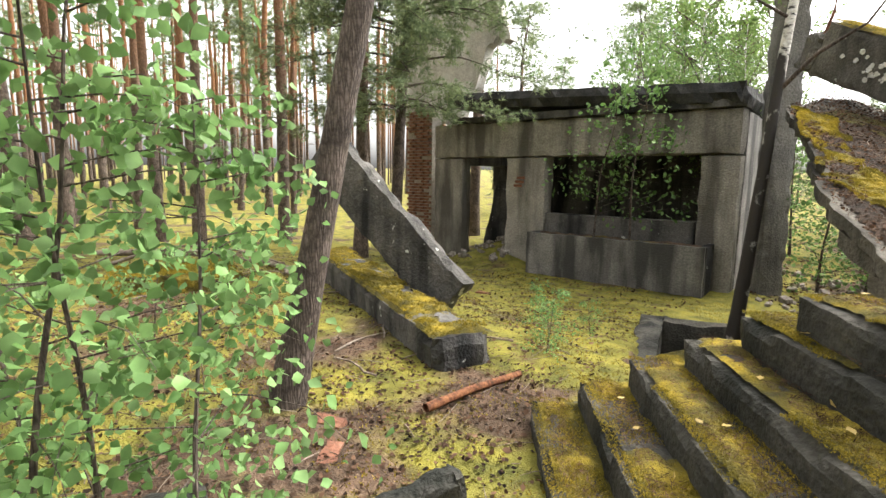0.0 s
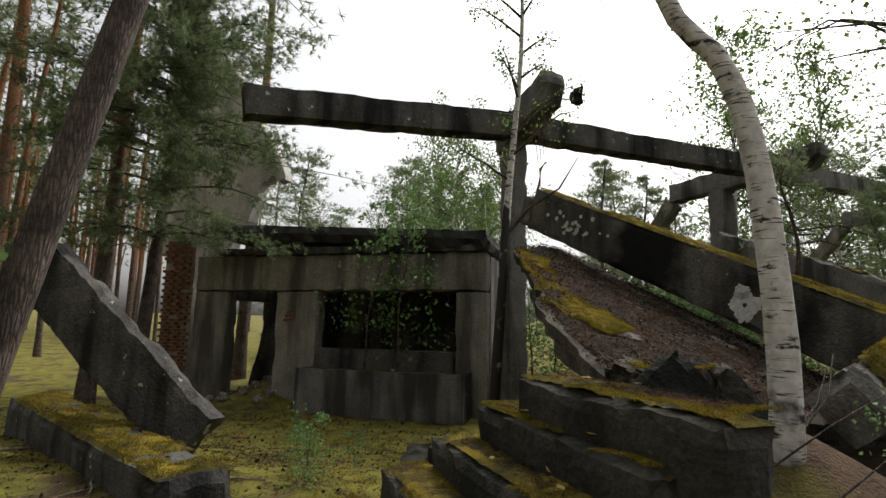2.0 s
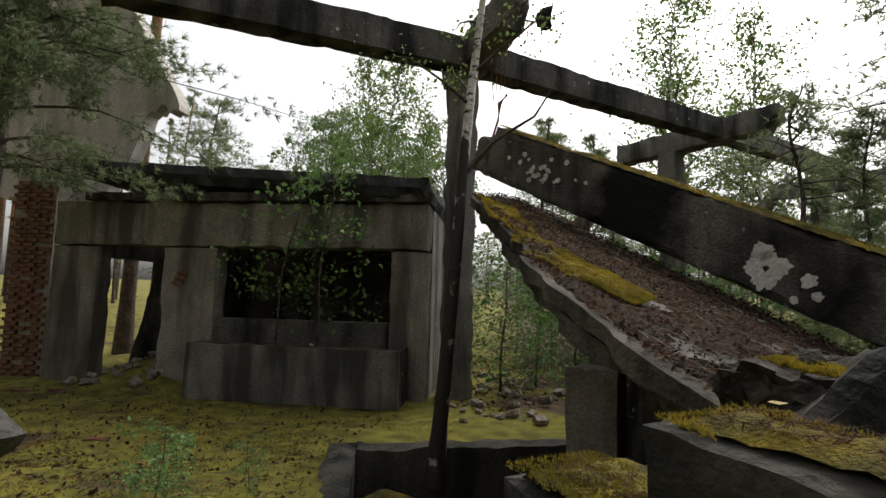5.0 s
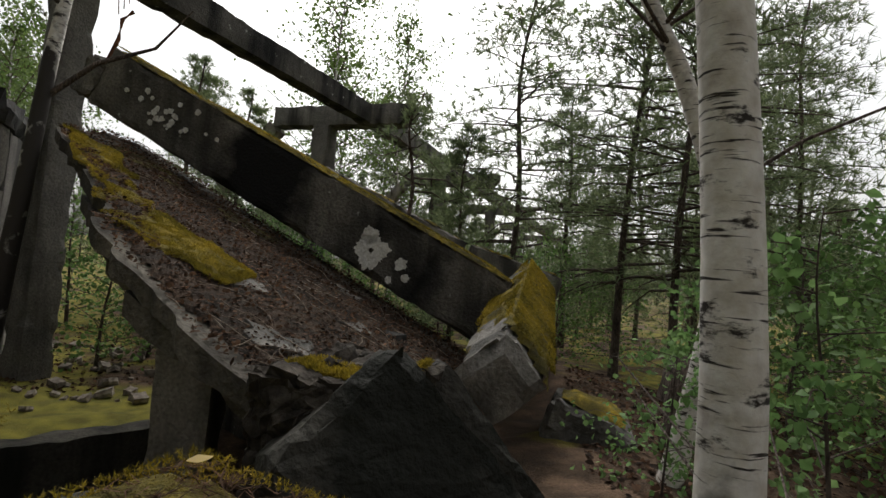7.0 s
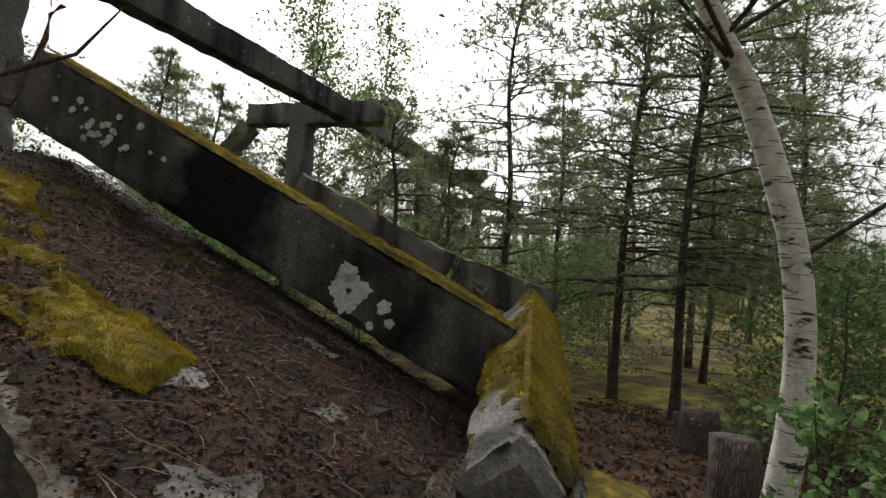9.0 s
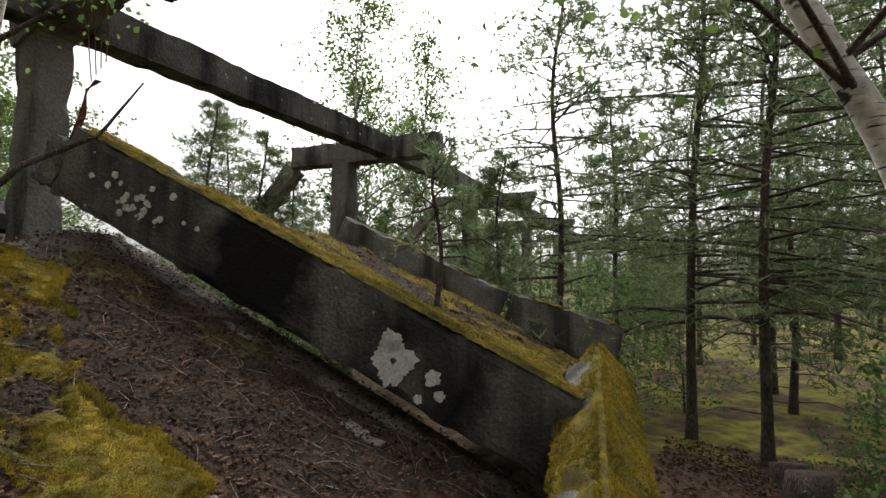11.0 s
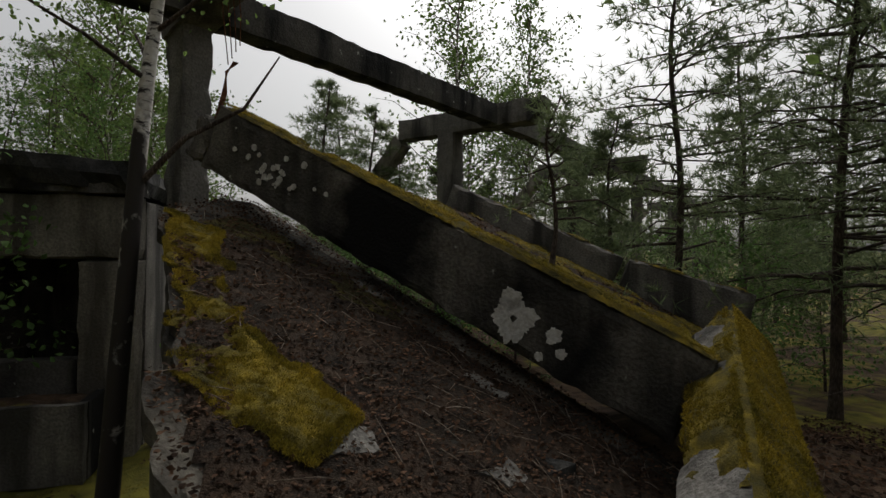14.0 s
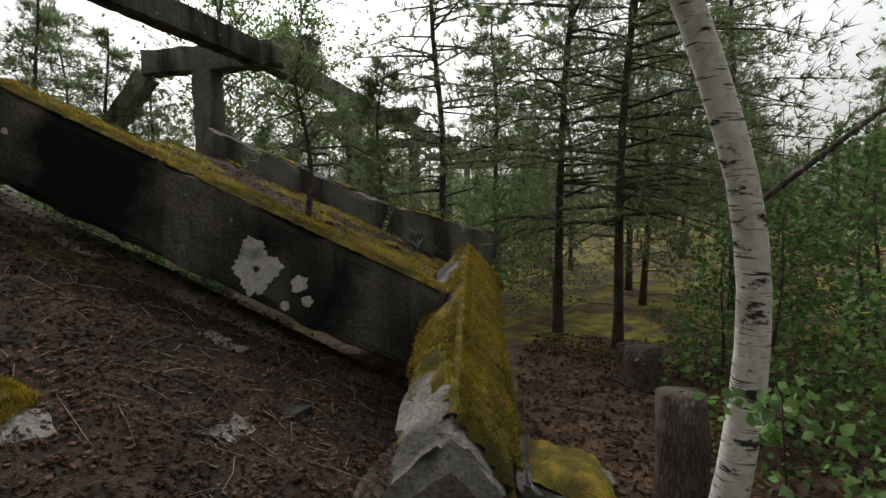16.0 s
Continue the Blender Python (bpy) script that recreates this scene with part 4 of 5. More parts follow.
build_pillar()
# shade below the slab is put into this wall's darker concrete colour
wall_between("wall_under_slab", (5.9, 10.9), (6.9, 8.3), -0.7, 1.35, 0.25, CONC_DARK, "concrete wall below the slab, its shade put into a dark colour", 4)
ob = part("pit_ledge", block((1.2, 0.7, 0.55), 0.09, 0.03, 98, 0.012), CONC_DARK)
ob.matrix_world = axes((4.1, 8.75, -0.62), (0.9, -0.45, 0), (0, 0, 1))
tagged(ob, "low mossy concrete ledge in the pit", "block")
part("moss", moss_sheet(lambda x, y: 0.555, [(-0.57, -0.33), (0.57, -0.33), (0.57, 0.33), (-0.57, 0.33)], 0.45, 41.0), MOSS, ob, "yellow-green moss")

# ---- stairs ----
U = Vector((0.57, -0.8216, 0))
N = Vector((0.8216, 0.57, 0))
STEPS = [(3.7, 5.7, 0.57, 1.75), (3.97, 5.8, 0.75, 1.75), (4.24, 5.86, 0.93, 1.7), (4.52, 5.89, 1.11, 1.6), (4.79, 5.85, 1.29, 1.34), (5.04, 5.62, 1.47, 1.2)]


def build_stairs():
    st = thing("concrete_stairs", pose(0, 0, 0), "sunken concrete stairs overgrown with moss and needles", "stairs")
    for k, (x, y, z, ln) in enumerate(STEPS):
        deep = 0.2 if k == 5 else 0.36
        c = Vector((x, y, 0)) + U * ln / 2 + N * deep / 2
        ob = part("step", block((ln, deep, 0.5 if k else 0.4), 0.06, 0.02, 100 + k, 0.006), STEP, st)
        ob.matrix_basis = axes((c.x, c.y, z - (0.5 if k else 0.4)), U, (0, 0, 1))
        h = 0.5 if k else 0.4
        part("moss", moss_sheet(lambda a, b: h, [(-ln / 2 + 0.02, -deep / 2 + 0.01), (ln / 2 - 0.03, -deep / 2 + 0.01), (ln / 2 - 0.03, deep / 2), (-ln / 2 + 0.02, deep / 2)], 0.16, 50.0 + k * 3, 0.03, 0.03), MOSS, ob, "yellow-green moss and needles")
    return st


build_stairs()

# ---- left yard ----
fb = part("fallen_girder", block((5.0, 0.52, 0.55), 0.09, 0.035, 120, 0.012), CONC_DARK)
fb.matrix_world = axes((0.62, 7.22, 0.15), (4.45, -2.2, 0.0), (0, 0, 1))
tagged(fb, "mossy concrete girder lying on the ground", "beam")
part("moss", moss_sheet(lambda x, y: 0.55, [(-2.45, -0.25), (2.45, -0.25), (2.45, 0.25), (-2.45, 0.25)], 0.3, 61.0), MOSS, fb, "yellow-green moss")
ls = part("leaning_slab", block((2.85, 0.66, 0.2), 0.08, 0.02, 121, 0.008, origin=(0, 0, -0.1)), CONC_DARK)
ls.matrix_world = axes((0.66, 7.35, 1.42), (0.78, 0.02, -0.62), (0.2, -0.95, -0.12))
tagged(ls, "long dark concrete slab leaning upright on the ground", "slab")
boulder = chunk("mossy_boulder", axes((-1.9, 5.9, 0.2), (0.4, 1, 0), (0, 0, 1)), (1.6, 1.0, 0.46), 11.0, MOSS, "low concrete boulder under yellow moss", 0.07)
chunk("concrete_offcut", axes((3.75, 4.55, 0.3), (0.4, 0.8, 0.25), (0, 0, 1)), (0.6, 0.14, 0.24), 12.0, STEP, "grey concrete offcut in the litter", 0.03)
chunk("concrete_offcut", axes((2.9, 3.75, 0.3), (0.5, 0.8, 0.2), (0, 0, 1)), (0.5, 0.16, 0.22), 13.0, STEP, "grey concrete offcut in the litter", 0.03)


def branch_thing(name, pts, r0, r1, mat, label, category, group="", seg=7):
    n = len(pts)
    ob = new(name, mesh_arrays(name, *merged([tube(pts, [r0 + (r1 - r0) * i / (n - 1) for i in range(n)], seg, 0.25, r0 * 100)]), mat, True))
    return tagged(ob, label, category, group)


def lying(x0, y0, x1, y1, lift=0.03, bow=0.0, n=7, side=0.1, seed=0):
    out = []
    for i in range(n):
        t = i / (n - 1)
        x, y = x0 + (x1 - x0) * t, y0 + (y1 - y0) * t
        k = side * noise.noise(Vector((t * 3, seed, 1)))
        x, y = x + k, y + k
        out.append((x, y, ground_z(x, y) + lift + bow * math.sin(math.pi * t)))
    return out


branch_thing("log", lying(-5.6, 6.2, -3.4, 8.6, 0.06, 0.0, seed=1), 0.06, 0.035, DEADWOOD, "grey dead log lying on moss", "log", "dead logs")
branch_thing("log", lying(-5.2, 6.0, -3.3, 7.6, 0.12, 0.03, seed=2), 0.05, 0.03, DEADWOOD, "grey dead log lying on moss", "log", "dead logs")
branch_thing("log", lying(-4.4, 5.9, -2.2, 8.2, 0.02, 0.3, seed=3), 0.035, 0.012, DEADWOOD, "arched dead branch over the moss", "branch", "dead logs")
branch_thing("log", lying(-3.2, 8.2, -1.6, 7.6, 0.05, 0.04, seed=4), 0.05, 0.03, DEADWOOD, "grey dead log lying on moss", "log", "dead logs")
for k in range(14):
    x, y, a = rng.uniform(-2.5, 3.2), rng.uniform(4.2, 8.5), rng.uniform(0, 6.28)
    ln = rng.uniform(0.4, 1.1)
    branch_thing("stick", lying(x, y, x + ln * math.cos(a), y + ln * math.sin(a), 0.012, 0.02, 6, 0.08, k), 0.011, 0.005, DEADWOOD, "thin dead stick on the forest floor", "stick", "dead sticks", 5)
bar = branch_thing("rusty_pipe", [(3.15, 5.32, 0.47), (3.2, 5.75, 0.47), (3.3, 6.25, 0.46)], 0.032, 0.026, STEEL, "split rusty pipe lying in the litter", "pipe")


# ---- trees ----
def tree(name, label, category, group="", x=0, y=0, sink=0.1, turn=0):
    return thing(name, pose(x, y, ground_z(x, y, False) - sink, 0, 0, turn), label, category, group)


def stem(h, r, lean=(0, 0), bend=0.15, n=14, seed=0, top=0.25):
    """Centre line and radii of a trunk."""
    pts, rad = [], []
    for i in range(n):
        t = i / (n - 1)
        k = bend * t
        pts.append(Vector((lean[0] * t + k * noise.noise(Vector((t * 2.2, seed, 0))), lean[1] * t + k * noise.noise(Vector((t * 2.2, seed, 7))), h * t)))
        rad.append(r * ((1 - t) * (1 - top) + top) * (1 + 0.35 * math.exp(-t * h * 4)))
    return pts, rad


def at_height(pts, z):
    for a, b in zip(pts, pts[1:]):
        if a.z <= z <= b.z:
            return a.lerp(b, (z - a.z) / (b.z - a.z))
    return pts[-1]


def pine_limbs(pts, z0, z1, count, reach, rise, tuft, per, seed, droop=0.25, twigs=5, width=0.016, spread=0.75, blades=9):
    """Branch tubes and needle tufts for a pine between two heights."""
    r = np.random.default_rng(seed)
    tubes, cs, hs = [], [], []
    for i in range(count):
        t = (i + r.random()) / count
        z = z0 + (z1 - z0) * t
        p = at_height(pts, z)
        a = r.uniform(0, 2 * math.pi)
        ln = reach * (1 - 0.75 * t ** 1.3) * r.uniform(0.55, 1.1)
        d = Vector((math.cos(a), math.sin(a), rise * (0.3 + t) + r.uniform(-0.1, 0.15)))
        line = [p + d * ln * k - Vector((0, 0, droop * ln * k * k)) + Vector((0, 0, 0.06)) * math.sin(k * 5 + i) for k in (0, 0.35, 0.7, 1.0)]
        tubes.append(tube(line, [0.008 + 0.007 * ln, 0.006 + 0.005 * ln, 0.004 + 0.003 * ln, 0.003], 4))
        for q in range(per):
            k = r.uniform(0.3, 1.0)
            j = min(2, int(k * 3))
            base = line[j].lerp(line[j + 1], k * 3 - j)
            side = Vector(r.normal(size=3)) * Vector((1, 1, 0.45)).length * 0.5
            off = Vector((side.x, side.y, side.z * 0.35)) * ln * 0.26
            cs.append(tuple(base + off))
            h = (d.normalized() + off.normalized() * 0.8 + Vector((0, 0, 0.35))).normalized()
            hs.append(tuple(h))
    v, f = needles(np.array(cs), np.array(hs), tuft * 1.12, blades, width * 1.0, spread)
    return tubes, v, f


def build_pine(name, label, h, r, z0, reach, count, per, seed, tuft=0.2, bark=None, lean=(0, 0), dead=8, group="", rise=0.25, droop=0.25, width=0.016, blades=9, spread=0.75):
    t = tree(name, label, "tree", group)
    pts, rad = stem(h, r, lean, 0.5, 16, seed)
    tubes = [tube(pts, rad, 10, 0.12, seed)]
    rr = np.random.default_rng(seed + 5)
    for i in range(dead):
        z = rr.uniform(0.3 * z0, z0 + 0.2)
        p = at_height(pts, z)
        a = rr.uniform(0, 6.28)
        ln = rr.uniform(0.3, 1.3)
        tubes.append(tube([p, p + Vector((math.cos(a), math.sin(a), 0.1)) * ln * 0.5, p + Vector((math.cos(a + 0.2), math.sin(a + 0.2), -0.12)) * ln], [0.014, 0.01, 0.004], 4))
    limbs, v, f = pine_limbs(pts, z0, h - 0.1, count, reach, rise, tuft, per, seed, droop, width=width, blades=blades, spread=spread)
    part("trunk", mesh_arrays("trunk", *merged(tubes), bark or PINE_BARK, True), None, t)
    tagged(part("branchwork", mesh_arrays("branchwork", *merged(limbs), DARK_BARK, True), None, t), kind="stuff")
    part("crown", mesh_arrays("crown", v, f, PINE_LEAF), None, t)
    return t


def build_broadleaf(name, label, h, r, z0, reach, limbs, leaf, per, seed, mat, bark, lean=(0, 0), bend=0.3, category="tree", group="", up=0.7, x=0, y=0, sink=0.1, wide=0.7, top=0.2):
    """Birches, saplings and shrubs: a stem, rising limbs with twigs, and folded leaves on the twigs."""
    t = tree(name, label, category, group, x, y, sink)
    pts, rad = stem(h, r, lean, bend, 14, seed, top)
    rr = np.random.default_rng(seed)
    tubes, cs = [], []
    for i in range(limbs):
        k = (i + rr.random()) / limbs
        z = z0 + (h - z0) * k
        p = at_height(pts, z)
        a = rr.uniform(0, 6.28)
        ln = reach * (1 - 0.6 * k) * rr.uniform(0.5, 1.15)
        d = Vector((math.cos(a), math.sin(a), up * rr.uniform(0.5, 1.2)))
        line = [p, p + d * ln * 0.4, p + d * ln * 0.75 + Vector((0, 0, -0.05 * ln)), p + d * ln - Vector((0, 0, 0.22 * ln))]
        w = max(0.25 * r, 0.004)
        tubes.append(tube(line, [w, w * 0.7, w * 0.45, w * 0.2], 5))
        for q in range(per):
            u = rr.uniform(0.2, 1.0)
            j = min(2, int(u * 3))
            b = line[j].lerp(line[j + 1], u * 3 - j)
            cs.append(tuple(b + Vector(rr.normal(size=3)) * ln * 0.13 - Vector((0, 0, abs(rr.normal()) * 0.08 * ln))))
    part("trunk", mesh_arrays("trunk", *merged([tube(pts, rad, 10, 0.1, seed)]), bark, True), None, t)
    if tubes:
        if limbs < 30:
            for q in tubes:
                part("branch", mesh_arrays("branch", *merged([q]), DARK_BARK, True), None, t)
        else:
            tagged(part("branchwork", mesh_arrays("branchwork", *merged(tubes), DARK_BARK, True), None, t), kind="stuff")
        v, f = leaves(np.array(cs), leaf, wide)
        part("crown", mesh_arrays("crown", v, f, mat), None, t)
    return t


def put(ob, x, y, turn=None, scale=1.0, sink=0.12, tilt=0.0):
    m = pose(x, y, ground_z(x, y, False) - sink, tilt, tilt * 0.6, rng.uniform(0, 360) if turn is None else turn) @ Matrix.Scale(scale, 4)
    c = copy_thing(ob, Matrix.Identity(4))
    c.matrix_basis = m
    return c


# tall plantation pines
TALL = [build_pine("tall_pine", "tall bare-stemmed pine with a high thin crown", h, r, z0, 1.9, 30, 15, sd, 0.32, None, (0.4, 0.2), 10, "plantation pines", 0.3, 0.15, 0.042, 8)
        for h, r, z0, sd in ((18, 0.15, 10.5, 1), (16.5, 0.12, 9.0, 2), (19, 0.17, 11.5, 3))]
spots = []


def free(x, y, gap):
    return all((x - a) ** 2 + (y - b) ** 2 > gap * gap for a, b in spots)


CHOSEN = [(-3.9, 11.0), (-6.2, 8.3), (-7.6, 11.4), (-9.0, 8.6), (-5.6, 4.2), (-8.2, 5.6), (-7.0, 14.0), (-9.5, 13.0), (-4.6, 16.5), (-11, 10.5), (-10.5, 4.0)]
for k, (x, y) in enumerate(CHOSEN):
    if k < 3:
        TALL[k].matrix_world = pose(x, y, ground_z(x, y, False) - 0.1, 0, 0, 60 * k)
    else:
        put(TALL[k % 3], x, y, None, rng.uniform(0.85, 1.1), 0.1, rng.uniform(-2, 2))
    spots.append((x, y))
# pines of this arc behind the camera are unseen, added to shade the ground
tries = 0
while len(spots) < 130 and tries < 6000:
    tries += 1
    a, d = radians(rng.uniform(92, 262)), 8 + 52 * rng.random() ** 0.75
    x, y = 4 + d * math.cos(a), 5 + d * math.sin(a)
    if x > -5.0 and y > 1.5 or y > 15 and x > -13 or y > 24 and x > -20 or math.hypot(x - 5, y - 3) < 4.5 or not free(x, y, 1.7):
        continue
    spots.append((x, y))
    put(TALL[len(spots) % 3], x, y, None, rng.uniform(0.8, 1.12), 0.1, rng.uniform(-2, 2))
# a further unseen arc, added behind and to the right to block sky light
while len(spots) < 165 and tries < 9000:
    tries += 1
    a, d = radians(rng.uniform(250, 352)), 6 + 30 * rng.random()
    x, y = 6 + d * math.cos(a), 4.5 + d * math.sin(a)
    if y > 6 and x < 14 or not free(x, y, 1.8):
        continue
    spots.append((x, y))
    put(TALL[len(spots) % 3], x, y, None, rng.uniform(0.7, 1.0), 0.1, rng.uniform(-2, 2))

# full-crowned young pines round the hall
YOUNG = [build_pine("young_pine", "young pine with drooping green boughs", h, r, z0, rc, ct, 22, sd, 0.2, DARK_BARK, (0.2, 0.1), 6, "young pines", 0.3, 0.3, 0.022, 8)
         for h, r, z0, rc, ct, sd in ((9.5, 0.085, 2.0, 3.2, 92, 11), (7.0, 0.085, 0.9, 1.8, 56, 12), (5.2, 0.06, 0.4, 1.3, 48, 13))]
NEAR_PINES = [(0, 13.4, 11.8), (0, 13.2, 10.4), (0, 12.6, 14.4), (1, 17.0, 12.2), (1, 5.9, 21.8), (1, 7.2, 20.2), (2, 10.4, 22.6), (2, 13.0, 19.0), (1, 15.8, 15.8), (2, 11.6, 15.2), (0, -8.6, 26), (0, -3.8, 28), (1, 1.2, 25), (0, 18.5, 13.5), (0, 18.0, 10.6)]
for k, (v, x, y) in enumerate(NEAR_PINES):
    spots.append((x, y))
    put(YOUNG[v], x, y, None, rng.uniform(0.9, 1.12), 0.1, rng.uniform(-2, 2))
for k, t in enumerate(YOUNG):
    x, y = ((20.5, 17.0), (9.0, 25.5), (16.0, 24.5))[k]
    t.matrix_world = pose(x, y, ground_z(x, y, False) - 0.1, 0, 0, 40)
tries, far = 0, 0
while far < 50 and tries < 4000:
    tries += 1
    a, d = radians(rng.uniform(-5, 128)), 20 + 34 * rng.random()
    x, y = 5 + d * math.cos(a), 6 + d * math.sin(a)
    along = (Vector((x, y, 0)) - TIPS[0]).dot(Q)
    if -1.0 < along < 5.5 or not free(x, y, 2.2):
        continue
    spots.append((x, y))
    far += 1
    put(YOUNG[far % 3], x, y, None, rng.uniform(0.8, 1.35), 0.1)

# birches
b1 = build_broadleaf("birch", "slim birch with a blackened lower trunk beside the pit", 7.6, 0.085, 3.8, 1.05, 16, 0.05, 70, 21, BIRCH_LEAF, BIRCH_DARK, (0.5, 0.0), 0.3, "tree", "birches", 0.9)
b1.matrix_world = pose(4.12, 9.98, -0.25)
br = new("dead_limb", mesh_arrays("dead_limb", *merged([tube([(0.22, 0, 3.2), (0.55, -0.1, 3.55), (0.95, -0.1, 3.8), (1.2, -0.15, 4.2)], [0.028, 0.022, 0.014, 0.006], 6)]), DARK_BARK, True))
br.parent = b1


def plain_birch(x, y, z, pts, rad, label, seed, limb=None):
    t = thing("birch", pose(x, y, z), label, "tree", "birches")
    fine = []
    n = 22
    P = [Vector(p) for p in pts]
    for i in range(n):
        u = i / (n - 1) * (len(P) - 1)
        j = min(len(P) - 2, int(u))
        a, b, c, d = P[max(0, j - 1)], P[j], P[j + 1], P[min(len(P) - 1, j + 2)]
        w = u - j
        fine.append(0.5 * ((2 * b) + (c - a) * w + (2 * a - 5 * b + 4 * c - d) * w * w + (3 * b - a - 3 * c + d) * w ** 3))
    R = [rad * (1 - 0.5 * i / (n - 1)) * (1 + 0.5 * math.exp(-i * 1.2)) for i in range(n)]
    part("trunk", mesh_arrays("trunk", *merged([tube(fine, R, 14, 0.08, seed)]), BIRCH_BARK, True), None, t)
    tubes, cs = [], []
    rr = np.random.default_rng(seed)
    for i in range(16):
        p = fine[-1 - i % 8]
        a = rr.uniform(0, 6.28)
        ln = rr.uniform(0.7, 1.5)
        line = [p, p + Vector((math.cos(a), math.sin(a), 0.7)) * ln * 0.5, p + Vector((math.cos(a), math.sin(a), 0.35)) * ln]
        tubes.append(tube(line, [0.014, 0.009, 0.003], 5))
        for q in range(45):
            cs.append(tuple(line[1].lerp(line[2], rr.uniform(-0.3, 1.2)) + Vector(rr.normal(size=3)) * 0.22))
    if limb:
        tubes.append(tube(limb, [0.013, 0.011, 0.008, 0.003], 6))
    for q in tubes:
        part("branch", mesh_arrays("branch", *merged([q]), DARK_BARK, True), None, t)
    v, f = leaves(np.array(cs), 0.042)
    part("crown", mesh_arrays("crown", v, f, BIRCH_LEAF), None, t)
    return t


plain_birch(6.05, 5.28, 0.75, [(-0.02, 0, 0), (0.02, 0.0, 0.8), (0.0, 0.05, 1.6), (-0.1, 0.08, 2.1), (-0.36, 0.1, 2.6), (-0.8, 0.1, 4.6), (-0.9, 0.2, 6.4)], 0.06, "white birch trunk with black scars beside broken blocks", 31)
plain_birch(7.94, 6.47, 0.35, [(-0.2, 0.14, 0), (-0.17, 0.11, 0.35), (-0.1, 0.06, 0.75), (-0.02, 0.01, 1.25), (0, 0, 1.7), (-0.03, 0.03, 2.1), (-0.11, 0.1, 2.47), (-0.2, 0.19, 2.83), (-0.3, 0.28, 3.1), (-0.5, 0.45, 3.8), (-0.65, 0.55, 5.2), (-0.7, 0.6, 7.0)], 0.074, "white birch with a gently curved trunk on the slope", 32,
            [(0.0, 0.0, 2.1), (0.35, -0.25, 2.42), (0.75, -0.5, 2.66), (1.3, -0.8, 2.9)])
far_birch = build_broadleaf("far_birch", "airy birch with a light green crown", 12.5, 0.1, 3.5, 3.2, 60, 0.14, 66, 41, BIRCH_LEAF, BIRCH_BARK, (0.3, 0), 0.6, "tree", "far birches", 0.9)
far_birch.matrix_world = pose(11.7, 27.5, 0.3) @ Matrix.Scale(1.2, 4)
for x, y, sc in ((15.2, 26.6, 1.05), (13.4, 30, 1.0), (3.0, 15.2, 0.42), (1.0, 18.6, 0.5), (1.8, 17.6, 0.62), (2.9, 19.0, 0.56), (-0.6, 24.0, 0.85), (0.9, 21.0, 0.6), (24, 24, 0.7)):
    put(far_birch, x, y, None, sc)

# leaning pine at the yard's edge, and boughs before the tower
lp = build_pine("leaning_pine", "rough-barked pine leaning over the yard", 13.5, 0.105, 8.5, 2.0, 26, 14, 51, 0.25, DARK_BARK, (1.9, 1.9), 3)
lp.matrix_world = pose(2.3, 4.82, 0.32)
dp = thing("drooping_pine", pose(-3.2, 11.4, 0), "dark pine whose boughs droop before the ruin", "tree")
pts, rad = stem(12, 0.14, (0.5, 0.4), 0.4, 14, 61)
part("trunk", mesh_arrays("trunk", *merged([tube(pts, rad, 10, 0.12, 61)]), DARK_BARK, True), None, dp)
tubes, cs, hs = [], [], []
rr = np.random.default_rng(62)
for k in range(84):
    z = rr.uniform(3.2, 9.8)
    p = at_height(pts, z)
    a = rr.uniform(-1.9, 0.1)
    ln = rr.uniform(1.6, 3.5)
    d = Vector((math.cos(a), math.sin(a), 0.18))
    line = [p + d * ln * u - Vector((0, 0, 0.42 * ln * u * u)) + Vector((0.06 * math.sin(9 * u + k), 0.06 * math.cos(7 * u + k), 0)) for u in np.linspace(0, 1, 7)]
    tubes.append(tube(line, [0.03, 0.026, 0.021, 0.016, 0.012, 0.008, 0.004], 6))
    for q in range(7):
        b0 = line[2 + q % 5]
        tw = Vector((d.x + rr.normal() * 0.8, d.y + rr.normal() * 0.8, rr.normal() * 0.3 - 0.1)) * 0.3
        end = b0 + tw * rr.uniform(0.8, 2.2)
        tubes.append(tube([b0, b0.lerp(end, 0.5) + Vector((0, 0, 0.03)), end], [0.008, 0.006, 0.003], 4))
        for m in range(20):
            u = rr.uniform(0.25, 1.1)
            cs.append(tuple(b0.lerp(end, u) + Vector(rr.normal(size=3)) * 0.09))
            hs.append(tuple(tw.normalized()))
tagged(part("branchwork", mesh_arrays("branchwork", *merged(tubes), DARK_BARK, True), None, dp), kind="stuff")
v, f = needles(np.array(cs), np.array(hs), 0.14, 12, 0.015, 0.7)
part("crown", mesh_arrays("crown", v, f, PINE_LEAF), None, dp)

# small pine on the upper slab
sp = build_pine("pine_seedling", "thin young pine rooted on the fallen slab", 2.0, 0.03, 0.75, 0.65, 26, 9, 71, 0.12, DARK_BARK, (0.05, 0), 3, width=0.012)
sp.matrix_world = pose(8.05, 10.75, up_z(8.05, 10.75) - 0.05)

# ---- shrubs and saplings ----
sap = build_broadleaf("sapling", "leafy birch sapling reaching over the yard", 2.4, 0.014, 0.3, 0.9, 28, 0.05, 46, 81, BRIGHT_LEAF, DARK_BARK, (0.1, 0.3), 0.2, "sapling", "saplings", 0.25, 3.3, 3.2, 0.05, 0.85)
sap2 = build_broadleaf("sapling", "low leafy sapling in the litter", 1.5, 0.01, 0.2, 0.75, 18, 0.044, 30, 82, BRIGHT_LEAF, DARK_BARK, (0.1, 0.1), 0.1, "sapling", "saplings", 0.3, 3.1, 2.9, 0.05, 0.85)
put(sap, 2.6, 3.1, 130, 0.95)
put(sap, 3.82, 3.5, 60, 0.8)
